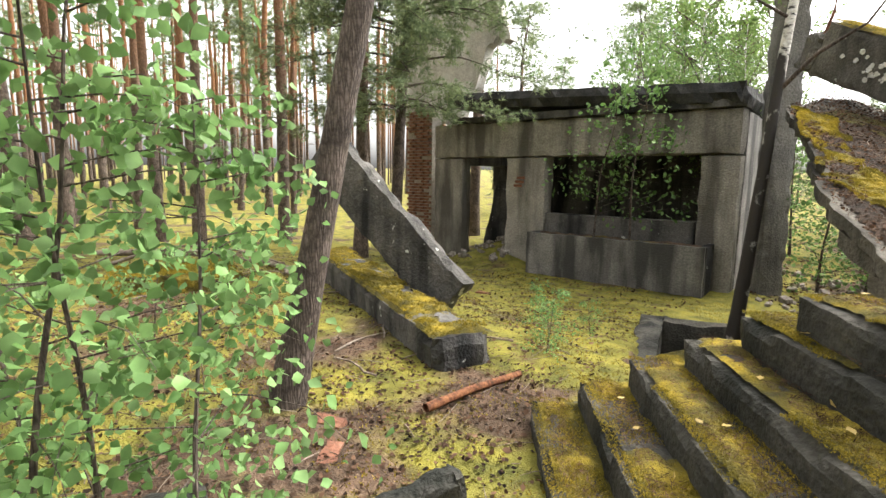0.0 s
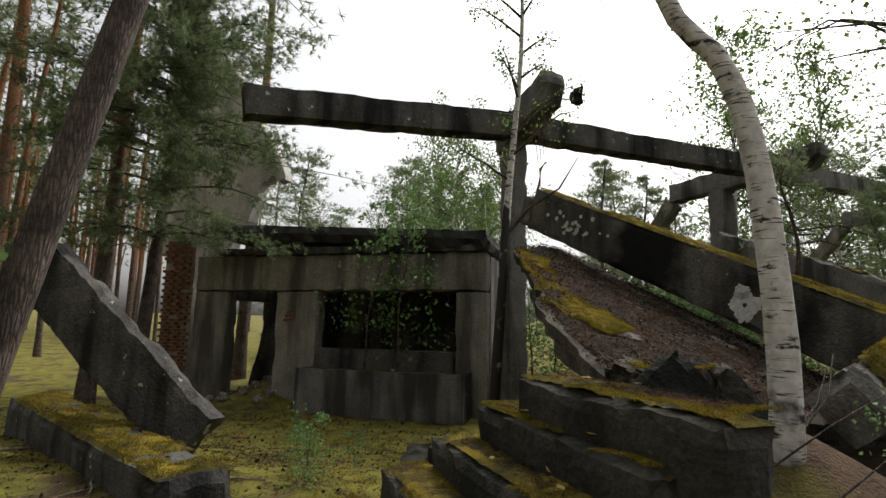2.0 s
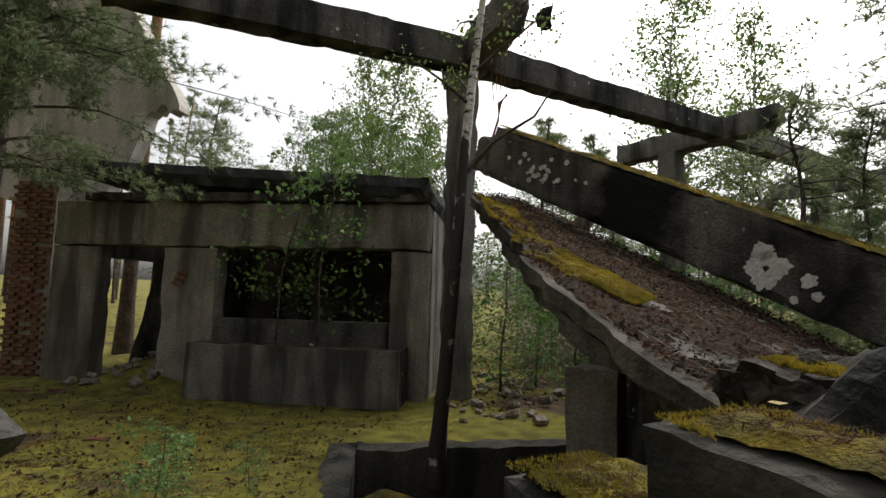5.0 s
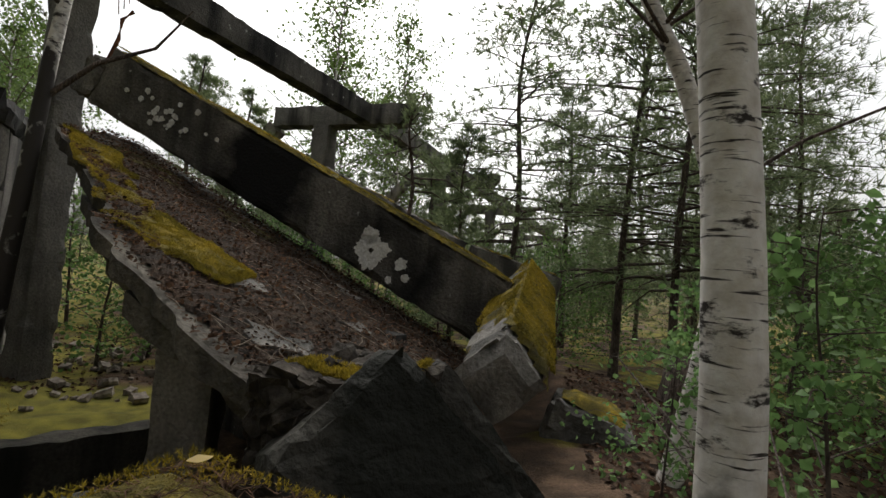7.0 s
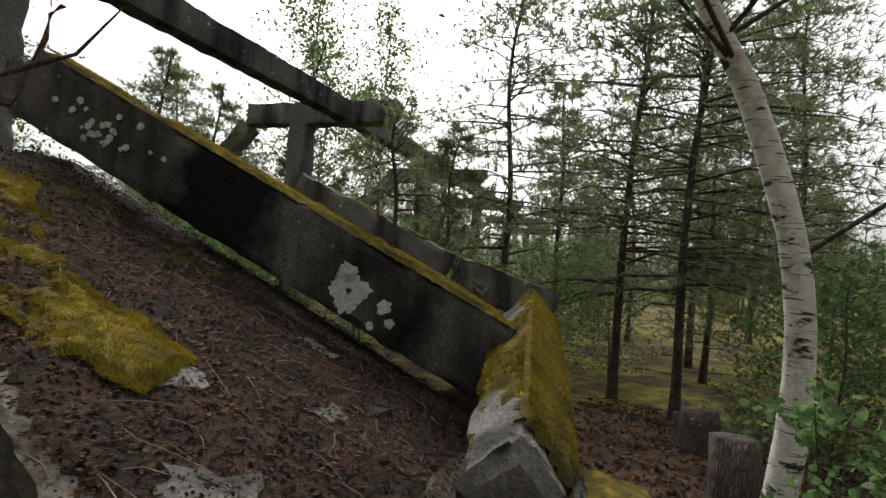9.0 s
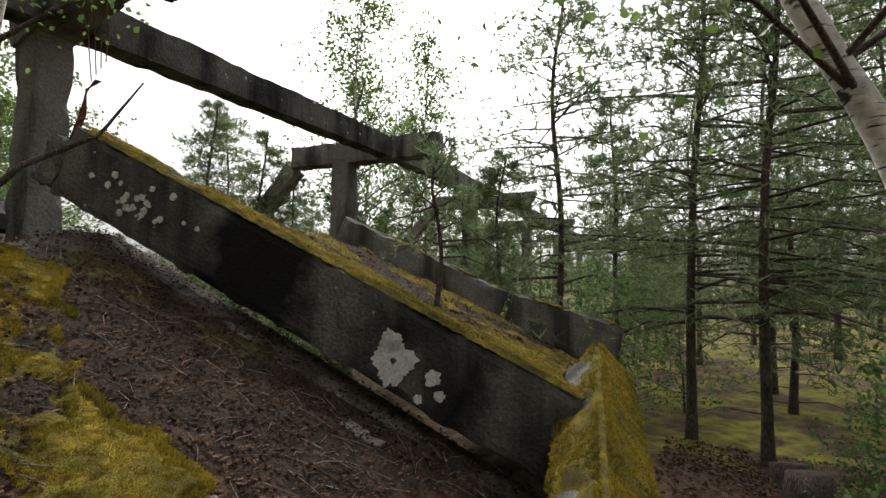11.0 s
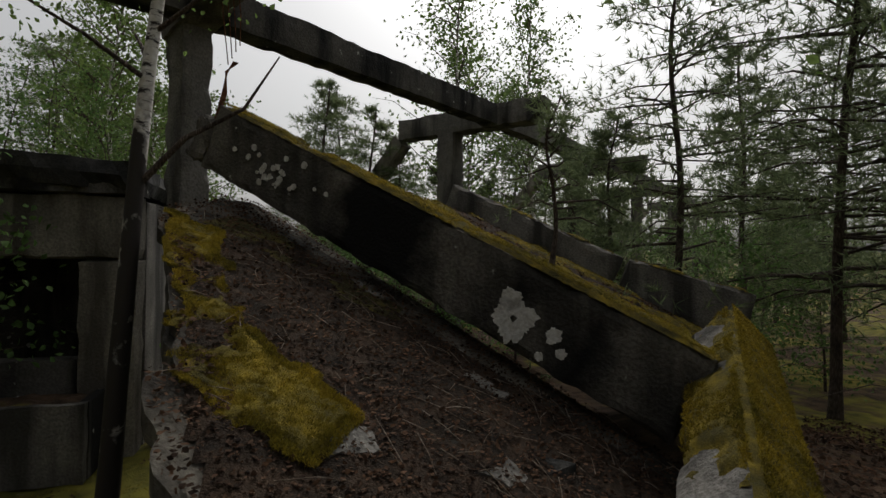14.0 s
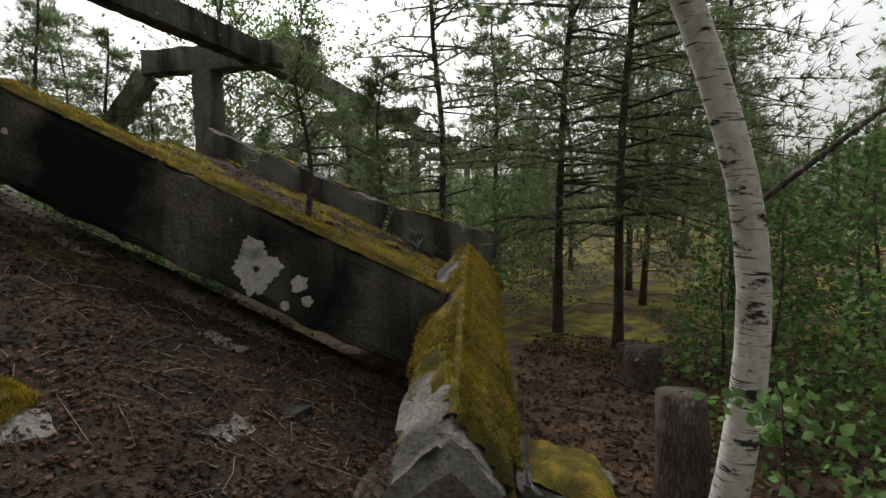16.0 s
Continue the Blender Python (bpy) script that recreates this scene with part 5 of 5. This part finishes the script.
put(sap, 3.25, 3.5, 250, 0.95)
put(sap, 1.4, 3.6, 220, 1.0)
put(sap2, 1.2, 4.4, 30, 0.8)
put(sap2, 6.98, 6.05, 200, 0.55, -0.1)
put(sap2, 7.35, 6.1, 20, 0.75, -0.1)
put(sap2, 7.25, 5.55, 100, 1.05)
put(sap2, 3.15, 6.95, 10, 0.5)
put(sap2, 2.4, 8.1, 70, 0.4)
put(sap2, 3.0, 8.3, 160, 0.36)
put(sap2, 2.9, 7.5, 200, 0.42)
win_shrub = build_broadleaf("window_shrub", "thin leafy shrub growing from the trough", 2.9, 0.018, 0.5, 1.0, 34, 0.075, 16, 83, SHRUB_LEAF, DARK_BARK, (0.2, -0.5), 0.3, "shrub", "shrubs", 0.35)
win_shrub.matrix_world = pose(2.0, 12.2, 0.7) @ Matrix.Scale(1.15, 4)
c = put(win_shrub, 1.3, 12.25, 20, 1.1)
c.location.z = 0.7
for x, y, sc, z in ((0.8, 13.4, 0.45, 3.62), (2.2, 13.2, 0.4, 3.55), (1.6, 13.9, 0.6, 3.6), (3.0, 13.6, 0.5, 3.5), (-0.6, 13.3, 0.3, 3.66), (1.1, 12.95, 0.45, 3.25), (1.8, 12.85, 0.55, 3.22), (2.5, 12.9, 0.5, 3.2), (3.2, 12.9, 0.4, 3.2), (0.4, 12.95, 0.35, 3.25)):
    c = put(win_shrub, x, y, None, sc)
    c.location.z = z
shrub = build_broadleaf("shrub", "dense green broadleaf shrub", 2.4, 0.025, 0.15, 1.25, 46, 0.07, 26, 84, SHRUB_LEAF, DARK_BARK, (0.1, 0.1), 0.2, "shrub", "shrubs", 0.45)
shrub.matrix_world = pose(4.75, 13.6, 0.0)
SHRUBS = [(5.4, 14.6, 1.0), (6.4, 15.8, 1.1), (7.4, 17.2, 1.2), (3.9, 18.5, 1.4), (10.6, 7.3, 0.85), (10.1, 6.2, 0.9), (11.6, 6.6, 1.0), (11.8, 8.2, 0.8), (12.8, 7.2, 1.15), (9.6, 5.2, 0.95), (13.2, 8.4, 1.0), (11, 4.8, 1.2),
          (10.2, 16.6, 1.1), (12.4, 17.0, 1.2), (14.6, 18.6, 1.3), (17.4, 20.0, 1.4), (20.6, 22.4, 1.5), (13.5, 13.5, 1.2), (15.0, 13.2, 1.0), (18.4, 17.8, 1.4), (9.0, 19.5, 1.3), (22.5, 20.0, 1.6), (24.5, 26.0, 1.6), (6.0, 18.4, 1.3), (15.6, 7.6, 1.4), (14.6, 6.0, 1.6), (11.2, 18.6, 1.2), (8.2, 16.0, 1.0)]
for x, y, sc in SHRUBS:
    put(shrub, x, y, None, sc)

# ---- litter, rubble and tufts ----
def litter(name, poly, zf, count, size, mat, label, flat=6.0, parent=None):
    xs, ys = [p[0] for p in poly], [p[1] for p in poly]
    pts = []
    while len(pts) < count:
        x, y = rng.uniform(min(xs), max(xs)), rng.uniform(min(ys), max(ys))
        if inside(x, y, poly):
            pts.append((x, y, zf(x, y) + 0.008 + rng.uniform(0, 0.012)))
    n = len(pts)
    form = np.array([(-0.5, 0, 0), (-0.1, -0.36, 0.1), (0.25, -0.25, 0.06), (0.55, 0, 0.12), (0.25, 0.25, 0.02), (-0.1, 0.36, 0.12)])
    v = np.einsum("nij,kj->nki", rotations(n, flat), form) * (size * rng.uniform(0.4, 1.3, (n, 1, 1))) + np.array(pts)[:, None, :]
    f = (np.arange(n)[:, None, None] * 6 + np.array([(0, 1, 2, 3), (0, 3, 4, 5)])[None]).reshape(-1, 4)
    ob = new(name, mesh_arrays(name, v.reshape(-1, 3), f, mat))
    tagged(ob, label, "leaf litter", kind="stuff")
    return ob


def twigs(name, poly, zf, count, mat, label):
    xs, ys = [p[0] for p in poly], [p[1] for p in poly]
    ch = []
    while len(ch) < count:
        x, y = rng.uniform(min(xs), max(xs)), rng.uniform(min(ys), max(ys))
        a, ln = rng.uniform(0, 6.28), rng.uniform(0.06, 0.32)
        x1, y1 = x + ln * math.cos(a), y + ln * math.sin(a)
        if inside(x, y, poly) and inside(x1, y1, poly):
            xm, ym = (x + x1) / 2 + rng.normal() * 0.012, (y + y1) / 2 + rng.normal() * 0.012
            ch.append(tube([(x, y, zf(x, y) + 0.012), (xm, ym, zf(xm, ym) + 0.02), (x1, y1, zf(x1, y1) + 0.014)], [0.0035, 0.003, 0.0015], 3))
    ob = new(name, mesh_arrays(name, *merged(ch), mat))
    return tagged(ob, label, "twigs", kind="stuff")


def mould_z(x, y):
    return slab_z(x, y) + 0.022


litter("slab_litter", SLAB, mould_z, 17000, 0.028, LITTER, "brown dead leaves strewn over the fallen slab")
twigs("slab_twigs", SLAB, mould_z, 300, DEADWOOD, "dry twigs and needles on the fallen slab")
litter("upper_litter", UP, up_z, 3500, 0.045, LITTER, "brown dead leaves on the upper slab")
YARD = [(-6, 3), (4.2, 2.0), (4.4, 5.0), (3.5, 7.4), (3.0, 9.9), (3.4, 11.9), (-2.5, 12.4), (-6, 10)]
SLOPE_AREA = [(6.6, 4.0), (13, 3.0), (16, 8), (13, 12), (9.3, 9.0), (7.4, 6.8)]
litter("yard_litter", YARD, ground_z, 9000, 0.045, LITTER, "brown dead leaves on the mossy yard")
twigs("yard_twigs", YARD, ground_z, 900, DEADWOOD, "dry twigs on the mossy yard")
litter("slope_litter", SLOPE_AREA, ground_z, 24000, 0.05, LITTER, "brown dead leaves on the wooded slope")
twigs("slope_twigs", SLOPE_AREA, ground_z, 500, DEADWOOD, "dry twigs on the wooded slope")
litter("pit_litter", [(4.2, 8.0), (5.4, 10.2), (6.0, 8.7), (4.8, 7.5)], ground_z, 1500, 0.05, LITTER, "dead leaves on the pit floor")
HALL = [(3.7, 12.3), (9, 12.6), (8, 20), (3.7, 18)]
litter("hall_litter", HALL, ground_z, 4000, 0.06, LITTER, "dead leaves and debris on the hall floor")


def step_cover():
    """Needles, leaves and moss fuzz over the stairs."""
    lp_, mp_ = [], []
    for x, y, z, ln in STEPS:
        for q in range(420):
            c = Vector((x, y, z)) + U * rng.uniform(0.08, ln - 0.1) + N * rng.uniform(0.06, 0.2)
            lp_.append((c.x, c.y, z + 0.03))
        for q in range(5200):
            c = Vector((x, y, z)) + U * rng.uniform(0.02, ln - 0.04) + N * rng.uniform(-0.008, 0.26)
            k = noise.noise(Vector((c.x * 3, c.y * 3, z * 4))) + 0.25
            if k > 0:
                mp_.append((c.x, c.y, z + 0.008 + 0.02 * min(1, k * 2)))
    n = len(lp_)
    v, f = needles(np.array(lp_), np.tile([1.0, 0, 0], (n, 1)), 0.055, 4, 0.003, 3.0)
    v[:, 2] = np.repeat([p[2] for p in lp_], 12) + 0.3 * (v[:, 2] - np.repeat([p[2] for p in lp_], 12))
    tagged(new("step_needles", mesh_arrays("step_needles", v, f, LITTER)), "brown pine needles on the stairs", "needles", kind="stuff")
    tufts("step_moss_tufts", mp_, 0.010, MOSS_TUFT, "moss fuzz on the stairs", "moss")


step_cover()


def surface_tufts(name, poly, zf, count, size, label, cover, seed, stretch=1.0, height=0.05):
    xs, ys = [p[0] for p in poly], [p[1] for p in poly]
    pts, guard = [], 0
    while len(pts) < count and guard < count * 12:
        guard += 1
        x, y = rng.uniform(min(xs), max(xs)), rng.uniform(min(ys), max(ys))
        k = noise.noise(Vector((x * 1.3 * stretch, y * 1.3, seed))) + 0.45 * noise.noise(Vector((x * 4, y * 4, seed + 5))) + cover
        if k > -0.05 and inside(x, y, poly):
            pts.append((x, y, zf(x, y) + min(1, k * 3) * height - 0.004))
    return tufts(name, pts, size, MOSS_TUFT, label, "moss")


surface_tufts("slab_moss_tufts", MOSS_STRIP, slab_z, 20000, 0.02, "moss fuzz on the fallen slab", 0.55, 6.0, 1.0, 0.05)
surface_tufts("upper_moss_tufts", UP, up_z, 7000, 0.028, "moss fuzz on the upper slab", 0.0, 21.0)


def own_tufts(ob, x0, x1, y0, y1, z, count, size, cover, seed, height, label, flip=False):
    """Moss fuzz on a block's face, in its own axes."""
    pts = []
    while len(pts) < count:
        x, y = rng.uniform(x0, x1), rng.uniform(y0, y1)
        k = noise.noise(Vector((x * 1.3, y * 1.3, seed))) + 0.45 * noise.noise(Vector((x * 4, y * 4, seed + 5))) + cover
        if k > -0.05:
            h = z + min(1, k * 3) * height - 0.004
            pts.append((x, -h, -y) if flip else (x, y, h))
    m = np.array(ob.matrix_world)
    p = np.array(pts) @ m[:3, :3].T + m[:3, 3]
    tufts(ob.name.split(".")[0] + "_tufts", p, size, MOSS_TUFT, label, "moss")


own_tufts(beam, -half, half, 0.0, 0.32, 0.0, 7000, 0.02, 0.35, 11.0, 0.035, "moss fuzz on the fallen beam")
own_tufts(ridge, -HL + 0.2, HL, -0.02, 0.42, 0.0, 9000, 0.022, 0.8, 33.0, 0.05, "moss fuzz on the ridge beam", True)
own_tufts(ridge, -HL + 0.5, HL, 0.0, 0.38, 0.0, 3500, 0.022, 0.2, 31.0, 0.035, "moss fuzz on the ridge beam")
own_tufts(fb, -2.45, 2.45, -0.25, 0.25, 0.55, 6500, 0.022, 0.3, 61.0, 0.05, "moss fuzz on the lying girder")

# loose rubble by the doorway and on the hall floor
stone = block((0.12, 0.09, 0.07), 0.045, 0.012, 130, 0.01)
stone_mesh = bpy.data.meshes.new("stone")
stone.to_mesh(stone_mesh)
stone.free()
stone_mesh.materials.append(RUBBLE)
for k in range(120):
    if k < 60:
        x, y = rng.uniform(-2.4, -0.8), rng.uniform(12.2, 14.2)
    else:
        x, y = rng.uniform(3.9, 6.5), rng.uniform(11.4, 15.5)
    ob = new("stone", stone_mesh)
    ob.matrix_world = pose(x, y, ground_z(x, y) - 0.01, rng.uniform(-25, 25), rng.uniform(-25, 25), rng.uniform(0, 360)) @ Matrix.Scale(rng.uniform(0.5, 1.8), 4)
    tagged(ob, "grey lump of concrete rubble", "stone", "rubble stones")
brick_bm = block((0.24, 0.115, 0.065), 0.06, 0.01, 140)
loose = bpy.data.meshes.new("brick")
brick_bm.to_mesh(loose)
brick_bm.free()
loose.materials.append(BRICK)
for x, y, a in ((2.75, 4.85, 20), (3.05, 4.62, 130), (0.4, 9.9, 15), (-2.6, 11.9, 30), (-2.2, 12.1, 100)):
    ob = new("brick", loose)
    ob.matrix_world = pose(x, y, ground_z(x, y) - 0.04, rng.uniform(-8, 8), rng.uniform(-8, 8), a)
    tagged(ob, "loose red brick lying in the litter", "brick", "loose bricks")

# scattered yellow leaves on the stairs
lp_ = []
for x, y, z, ln in STEPS:
    for q in range(3):
        c = Vector((x, y, z)) + U * rng.uniform(0.1, ln - 0.1) + N * rng.uniform(0.04, 0.2)
        lp_.append((c.x, c.y, z + 0.05))
form = np.array([(-0.5, 0, 0), (-0.1, -0.36, 0.06), (0.25, -0.25, 0.04), (0.55, 0, 0.08), (0.25, 0.25, 0.0), (-0.1, 0.36, 0.06)])
yv = np.einsum("nij,kj->nki", rotations(len(lp_), 14.0), form) * 0.042 + np.array(lp_)[:, None, :]
yf = (np.arange(len(lp_))[:, None, None] * 6 + np.array([(0, 1, 2, 3), (0, 3, 4, 5)])[None]).reshape(-1, 4)
tagged(new("yellow_leaf_scatter", mesh_arrays("yellow_leaf_scatter", yv.reshape(-1, 3), yf, YELLOW)), "yellow fallen leaves on the stairs", "leaf litter", kind="stuff")

# bare plates and chips on the fallen slab
def ragged(p):
    q = Vector((p.x * 9, p.y * 9, 1))
    return p + Vector((noise.noise(q) * 0.09, noise.noise(q + Vector((5, 5, 5))) * 0.07, 0))


for k, (x, y, w, d, a) in enumerate(((5.72, 8.12, 0.34, 0.22, 20), (6.75, 9.1, 0.36, 0.15, -40), (5.8, 7.4, 0.4, 0.22, 10), (6.5, 8.2, 0.3, 0.14, 40), (5.6, 10.7, 0.6, 0.16, -38), (6.05, 10.2, 0.45, 0.13, -38))):
    ob = part("concrete_chip", block((w, d, 0.04), 0.04, 0.015, 150 + k, 0.006, shape=ragged), CONC)
    ob.matrix_world = axes((x, y, slab_z(x, y) - 0.008), (math.cos(radians(a)), math.sin(radians(a)), -SLOPE * (math.cos(radians(a)) * AP.x + math.sin(radians(a)) * AP.y)), (0.3, -0.3, 0.9))
    tagged(ob, "flat broken chip of concrete on the slab", "concrete chip", "concrete chips")

# stumps on the slope
def stump(x, y, r, h, seed):
    t = thing("tree_stump", pose(x, y, ground_z(x, y, False) - 0.1), "dark rotting tree stump among leaves", "stump", "stumps")
    pts = [(0, 0, 0), (0, 0, h * 0.3), (0.02, 0, h * 0.7), (0.03, 0.02, h), (0.03, 0.02, h + 0.005)]
    part("trunk", mesh_arrays("trunk", *merged([tube(pts, [r * 1.5, r * 1.1, r, r * 0.95, 0.01], 14, 0.35, seed)]), DARK_BARK, True), None, t)


stump(10.6, 8.45, 0.19, 0.5, 3)
stump(8.6, 7.05, 0.14, 0.75, 5)
stump(12.0, 9.4, 0.2, 0.4, 7)

# far wood: more thin stems and foliage than anyone could count
ch, cs, hs = [], [], []
for k in range(520):
    a, d = radians(rng.uniform(128, 262)), rng.uniform(34, 95)
    x, y = 4 + d * math.cos(a), 5 + d * math.sin(a)
    z = ground_z(x, y, False) - 0.2
    r, h = rng.uniform(0.09, 0.17), rng.uniform(14, 19)
    ch.append(tube([(x, y, z), (x + rng.normal() * 0.2, y, z + h * 0.5), (x + rng.normal() * 0.5, y, z + h)], [r, r * 0.8, r * 0.3], 5))
    for q in range(26):
        cs.append((x + rng.normal() * 1.1, y + rng.normal() * 1.1, z + h * rng.uniform(0.55, 1.0)))
        hs.append((rng.normal(), rng.normal(), 0.4))
tagged(new("far_wood_stems", mesh_arrays("far_wood_stems", *merged(ch), PINE_BARK, True)), "stems of the pine wood far behind", "far wood", kind="stuff")
v, f = needles(np.array(cs), np.array(hs), 0.55, 6, 0.14, 0.9)
tagged(new("far_wood_crowns", mesh_arrays("far_wood_crowns", v, f, PINE_LEAF)), "needle crowns of the pine wood far behind", "far wood", kind="stuff")
cs, hs, ch = [], [], []
for k in range(420):
    a, d = radians(rng.uniform(-100, 92)), rng.uniform(46, 100)
    x, y = 5 + d * math.cos(a), 6 + d * math.sin(a)
    if -2 < (Vector((x, y, 0)) - TIPS[0]).dot(Q) < 6 and d < 60:
        continue
    z = ground_z(x, y, False) - 0.2
    h = rng.uniform(5, 11)
    ch.append(tube([(x, y, z), (x, y, z + h * 0.5), (x, y, z + h)], [0.12, 0.09, 0.03], 5))
    for q in range(60):
        t = rng.random() ** 0.8
        cs.append((x + rng.normal() * 1.5 * (1.1 - t), y + rng.normal() * 1.5 * (1.1 - t), z + h * t))
        hs.append((rng.normal(), rng.normal(), 0.4))
tagged(new("far_trees_stems", mesh_arrays("far_trees_stems", *merged(ch), DARK_BARK, True)), "stems of the far tree line", "far wood", kind="stuff")
v, f = needles(np.array(cs), np.array(hs), 0.6, 6, 0.16, 0.9)
tagged(new("far_trees_crowns", mesh_arrays("far_trees_crowns", v, f, PINE_LEAF)), "green crowns of the far tree line", "far wood", kind="stuff")

# debris inside the hut
chunk("broken_slab", axes((1.7, 14.4, 0.0), (0.8, 0.3, 0.5), (-0.5, 0.1, 0.9)), (1.6, 1.0, 0.16), 21.0, CONC, "grey slab fallen inside the hut", 0.03)
chunk("broken_slab", axes((0.6, 14.9, 0.0), (0.6, -0.3, 0.8), (-0.8, 0.1, 0.6)), (1.5, 0.9, 0.14), 22.0, CONC, "grey slab fallen inside the hut", 0.03)
chunk("rubble_lump", axes((2.4, 13.7, -0.1), (1, 0.2, 0.1), (0, 0, 1)), (0.7, 0.5, 0.9), 23.0, CONC_PALE, "pale lump of rubble inside the hut", 0.1)

# finer cover on the near yard
NEAR_YARD = [(-0.5, 3.2), (4.0, 2.6), (4.0, 4.9), (3.4, 6.6), (1.0, 5.9), (-1.5, 6.6)]
litter("near_yard_litter", NEAR_YARD, ground_z, 7000, 0.032, LITTER, "fine brown leaf and needle litter on the yard")
v, f = [], []
pts = []
while len(pts) < 9000:
    x, y = rng.uniform(-2, 4.2), rng.uniform(2.6, 10)
    if not inside(x, y, PIT):
        pts.append((x, y, ground_z(x, y) + 0.008))
v, f = needles(np.array(pts), np.tile([1.0, 0, 0], (len(pts), 1)), 0.06, 2, 0.004, 3.0)
v[:, 2] = np.maximum(v[:, 2], np.repeat([p[2] for p in pts], 6) - 0.004)
tagged(new("yard_needles", mesh_arrays("yard_needles", v, f, LITTER)), "brown pine needles on the yard", "needles", kind="stuff")
pts = []
while len(pts) < 16000:
    x, y = rng.uniform(-3.5, 4.2), rng.uniform(4, 11.9)
    if noise.noise(Vector((x * 0.9, y * 0.9, 3))) > -0.05 and not inside(x, y, PIT):
        pts.append((x, y, ground_z(x, y) - 0.002))
tufts("yard_moss_tufts", pts, 0.024, MOSS_TUFT, "moss fuzz on the yard", "moss")
# a few twiggy dry branches beside the stairs
for k in range(30):
    x, y = 5.85 + rng.uniform(-0.12, 0.75), 4.55 + rng.uniform(-0.4, 0.75)
    a = rng.uniform(-0.6, 1.0)
    ln = rng.uniform(0.5, 1.1)
    z = ground_z(x, y, False)
    branch_thing("dry_branch", [(x, y, z - 0.03), (x + 0.3 * ln * math.cos(a), y + 0.3 * ln * math.sin(a), z + 0.2 * ln), (x + 0.7 * ln * math.cos(a + 0.3), y + 0.7 * ln * math.sin(a + 0.3), z + 0.34 * ln), (x + ln * math.cos(a + 0.4), y + ln * math.sin(a + 0.4), z + 0.3 * ln)], 0.0045, 0.0012, DARK_BARK, "thin dark dry branch tangled beside the stairs", "branch", "dry branches", 5)

own_tufts(lump, -0.16, 0.22, -0.18, 0.18, 0.81, 2400, 0.024, 0.1, 6.5, 0.03, "moss fuzz on the rough lump")

own_tufts(boulder, -0.75, 0.75, -0.46, 0.46, 0.455, 5000, 0.03, 1.0, 8.5, 0.02, "moss fuzz on the boulder")
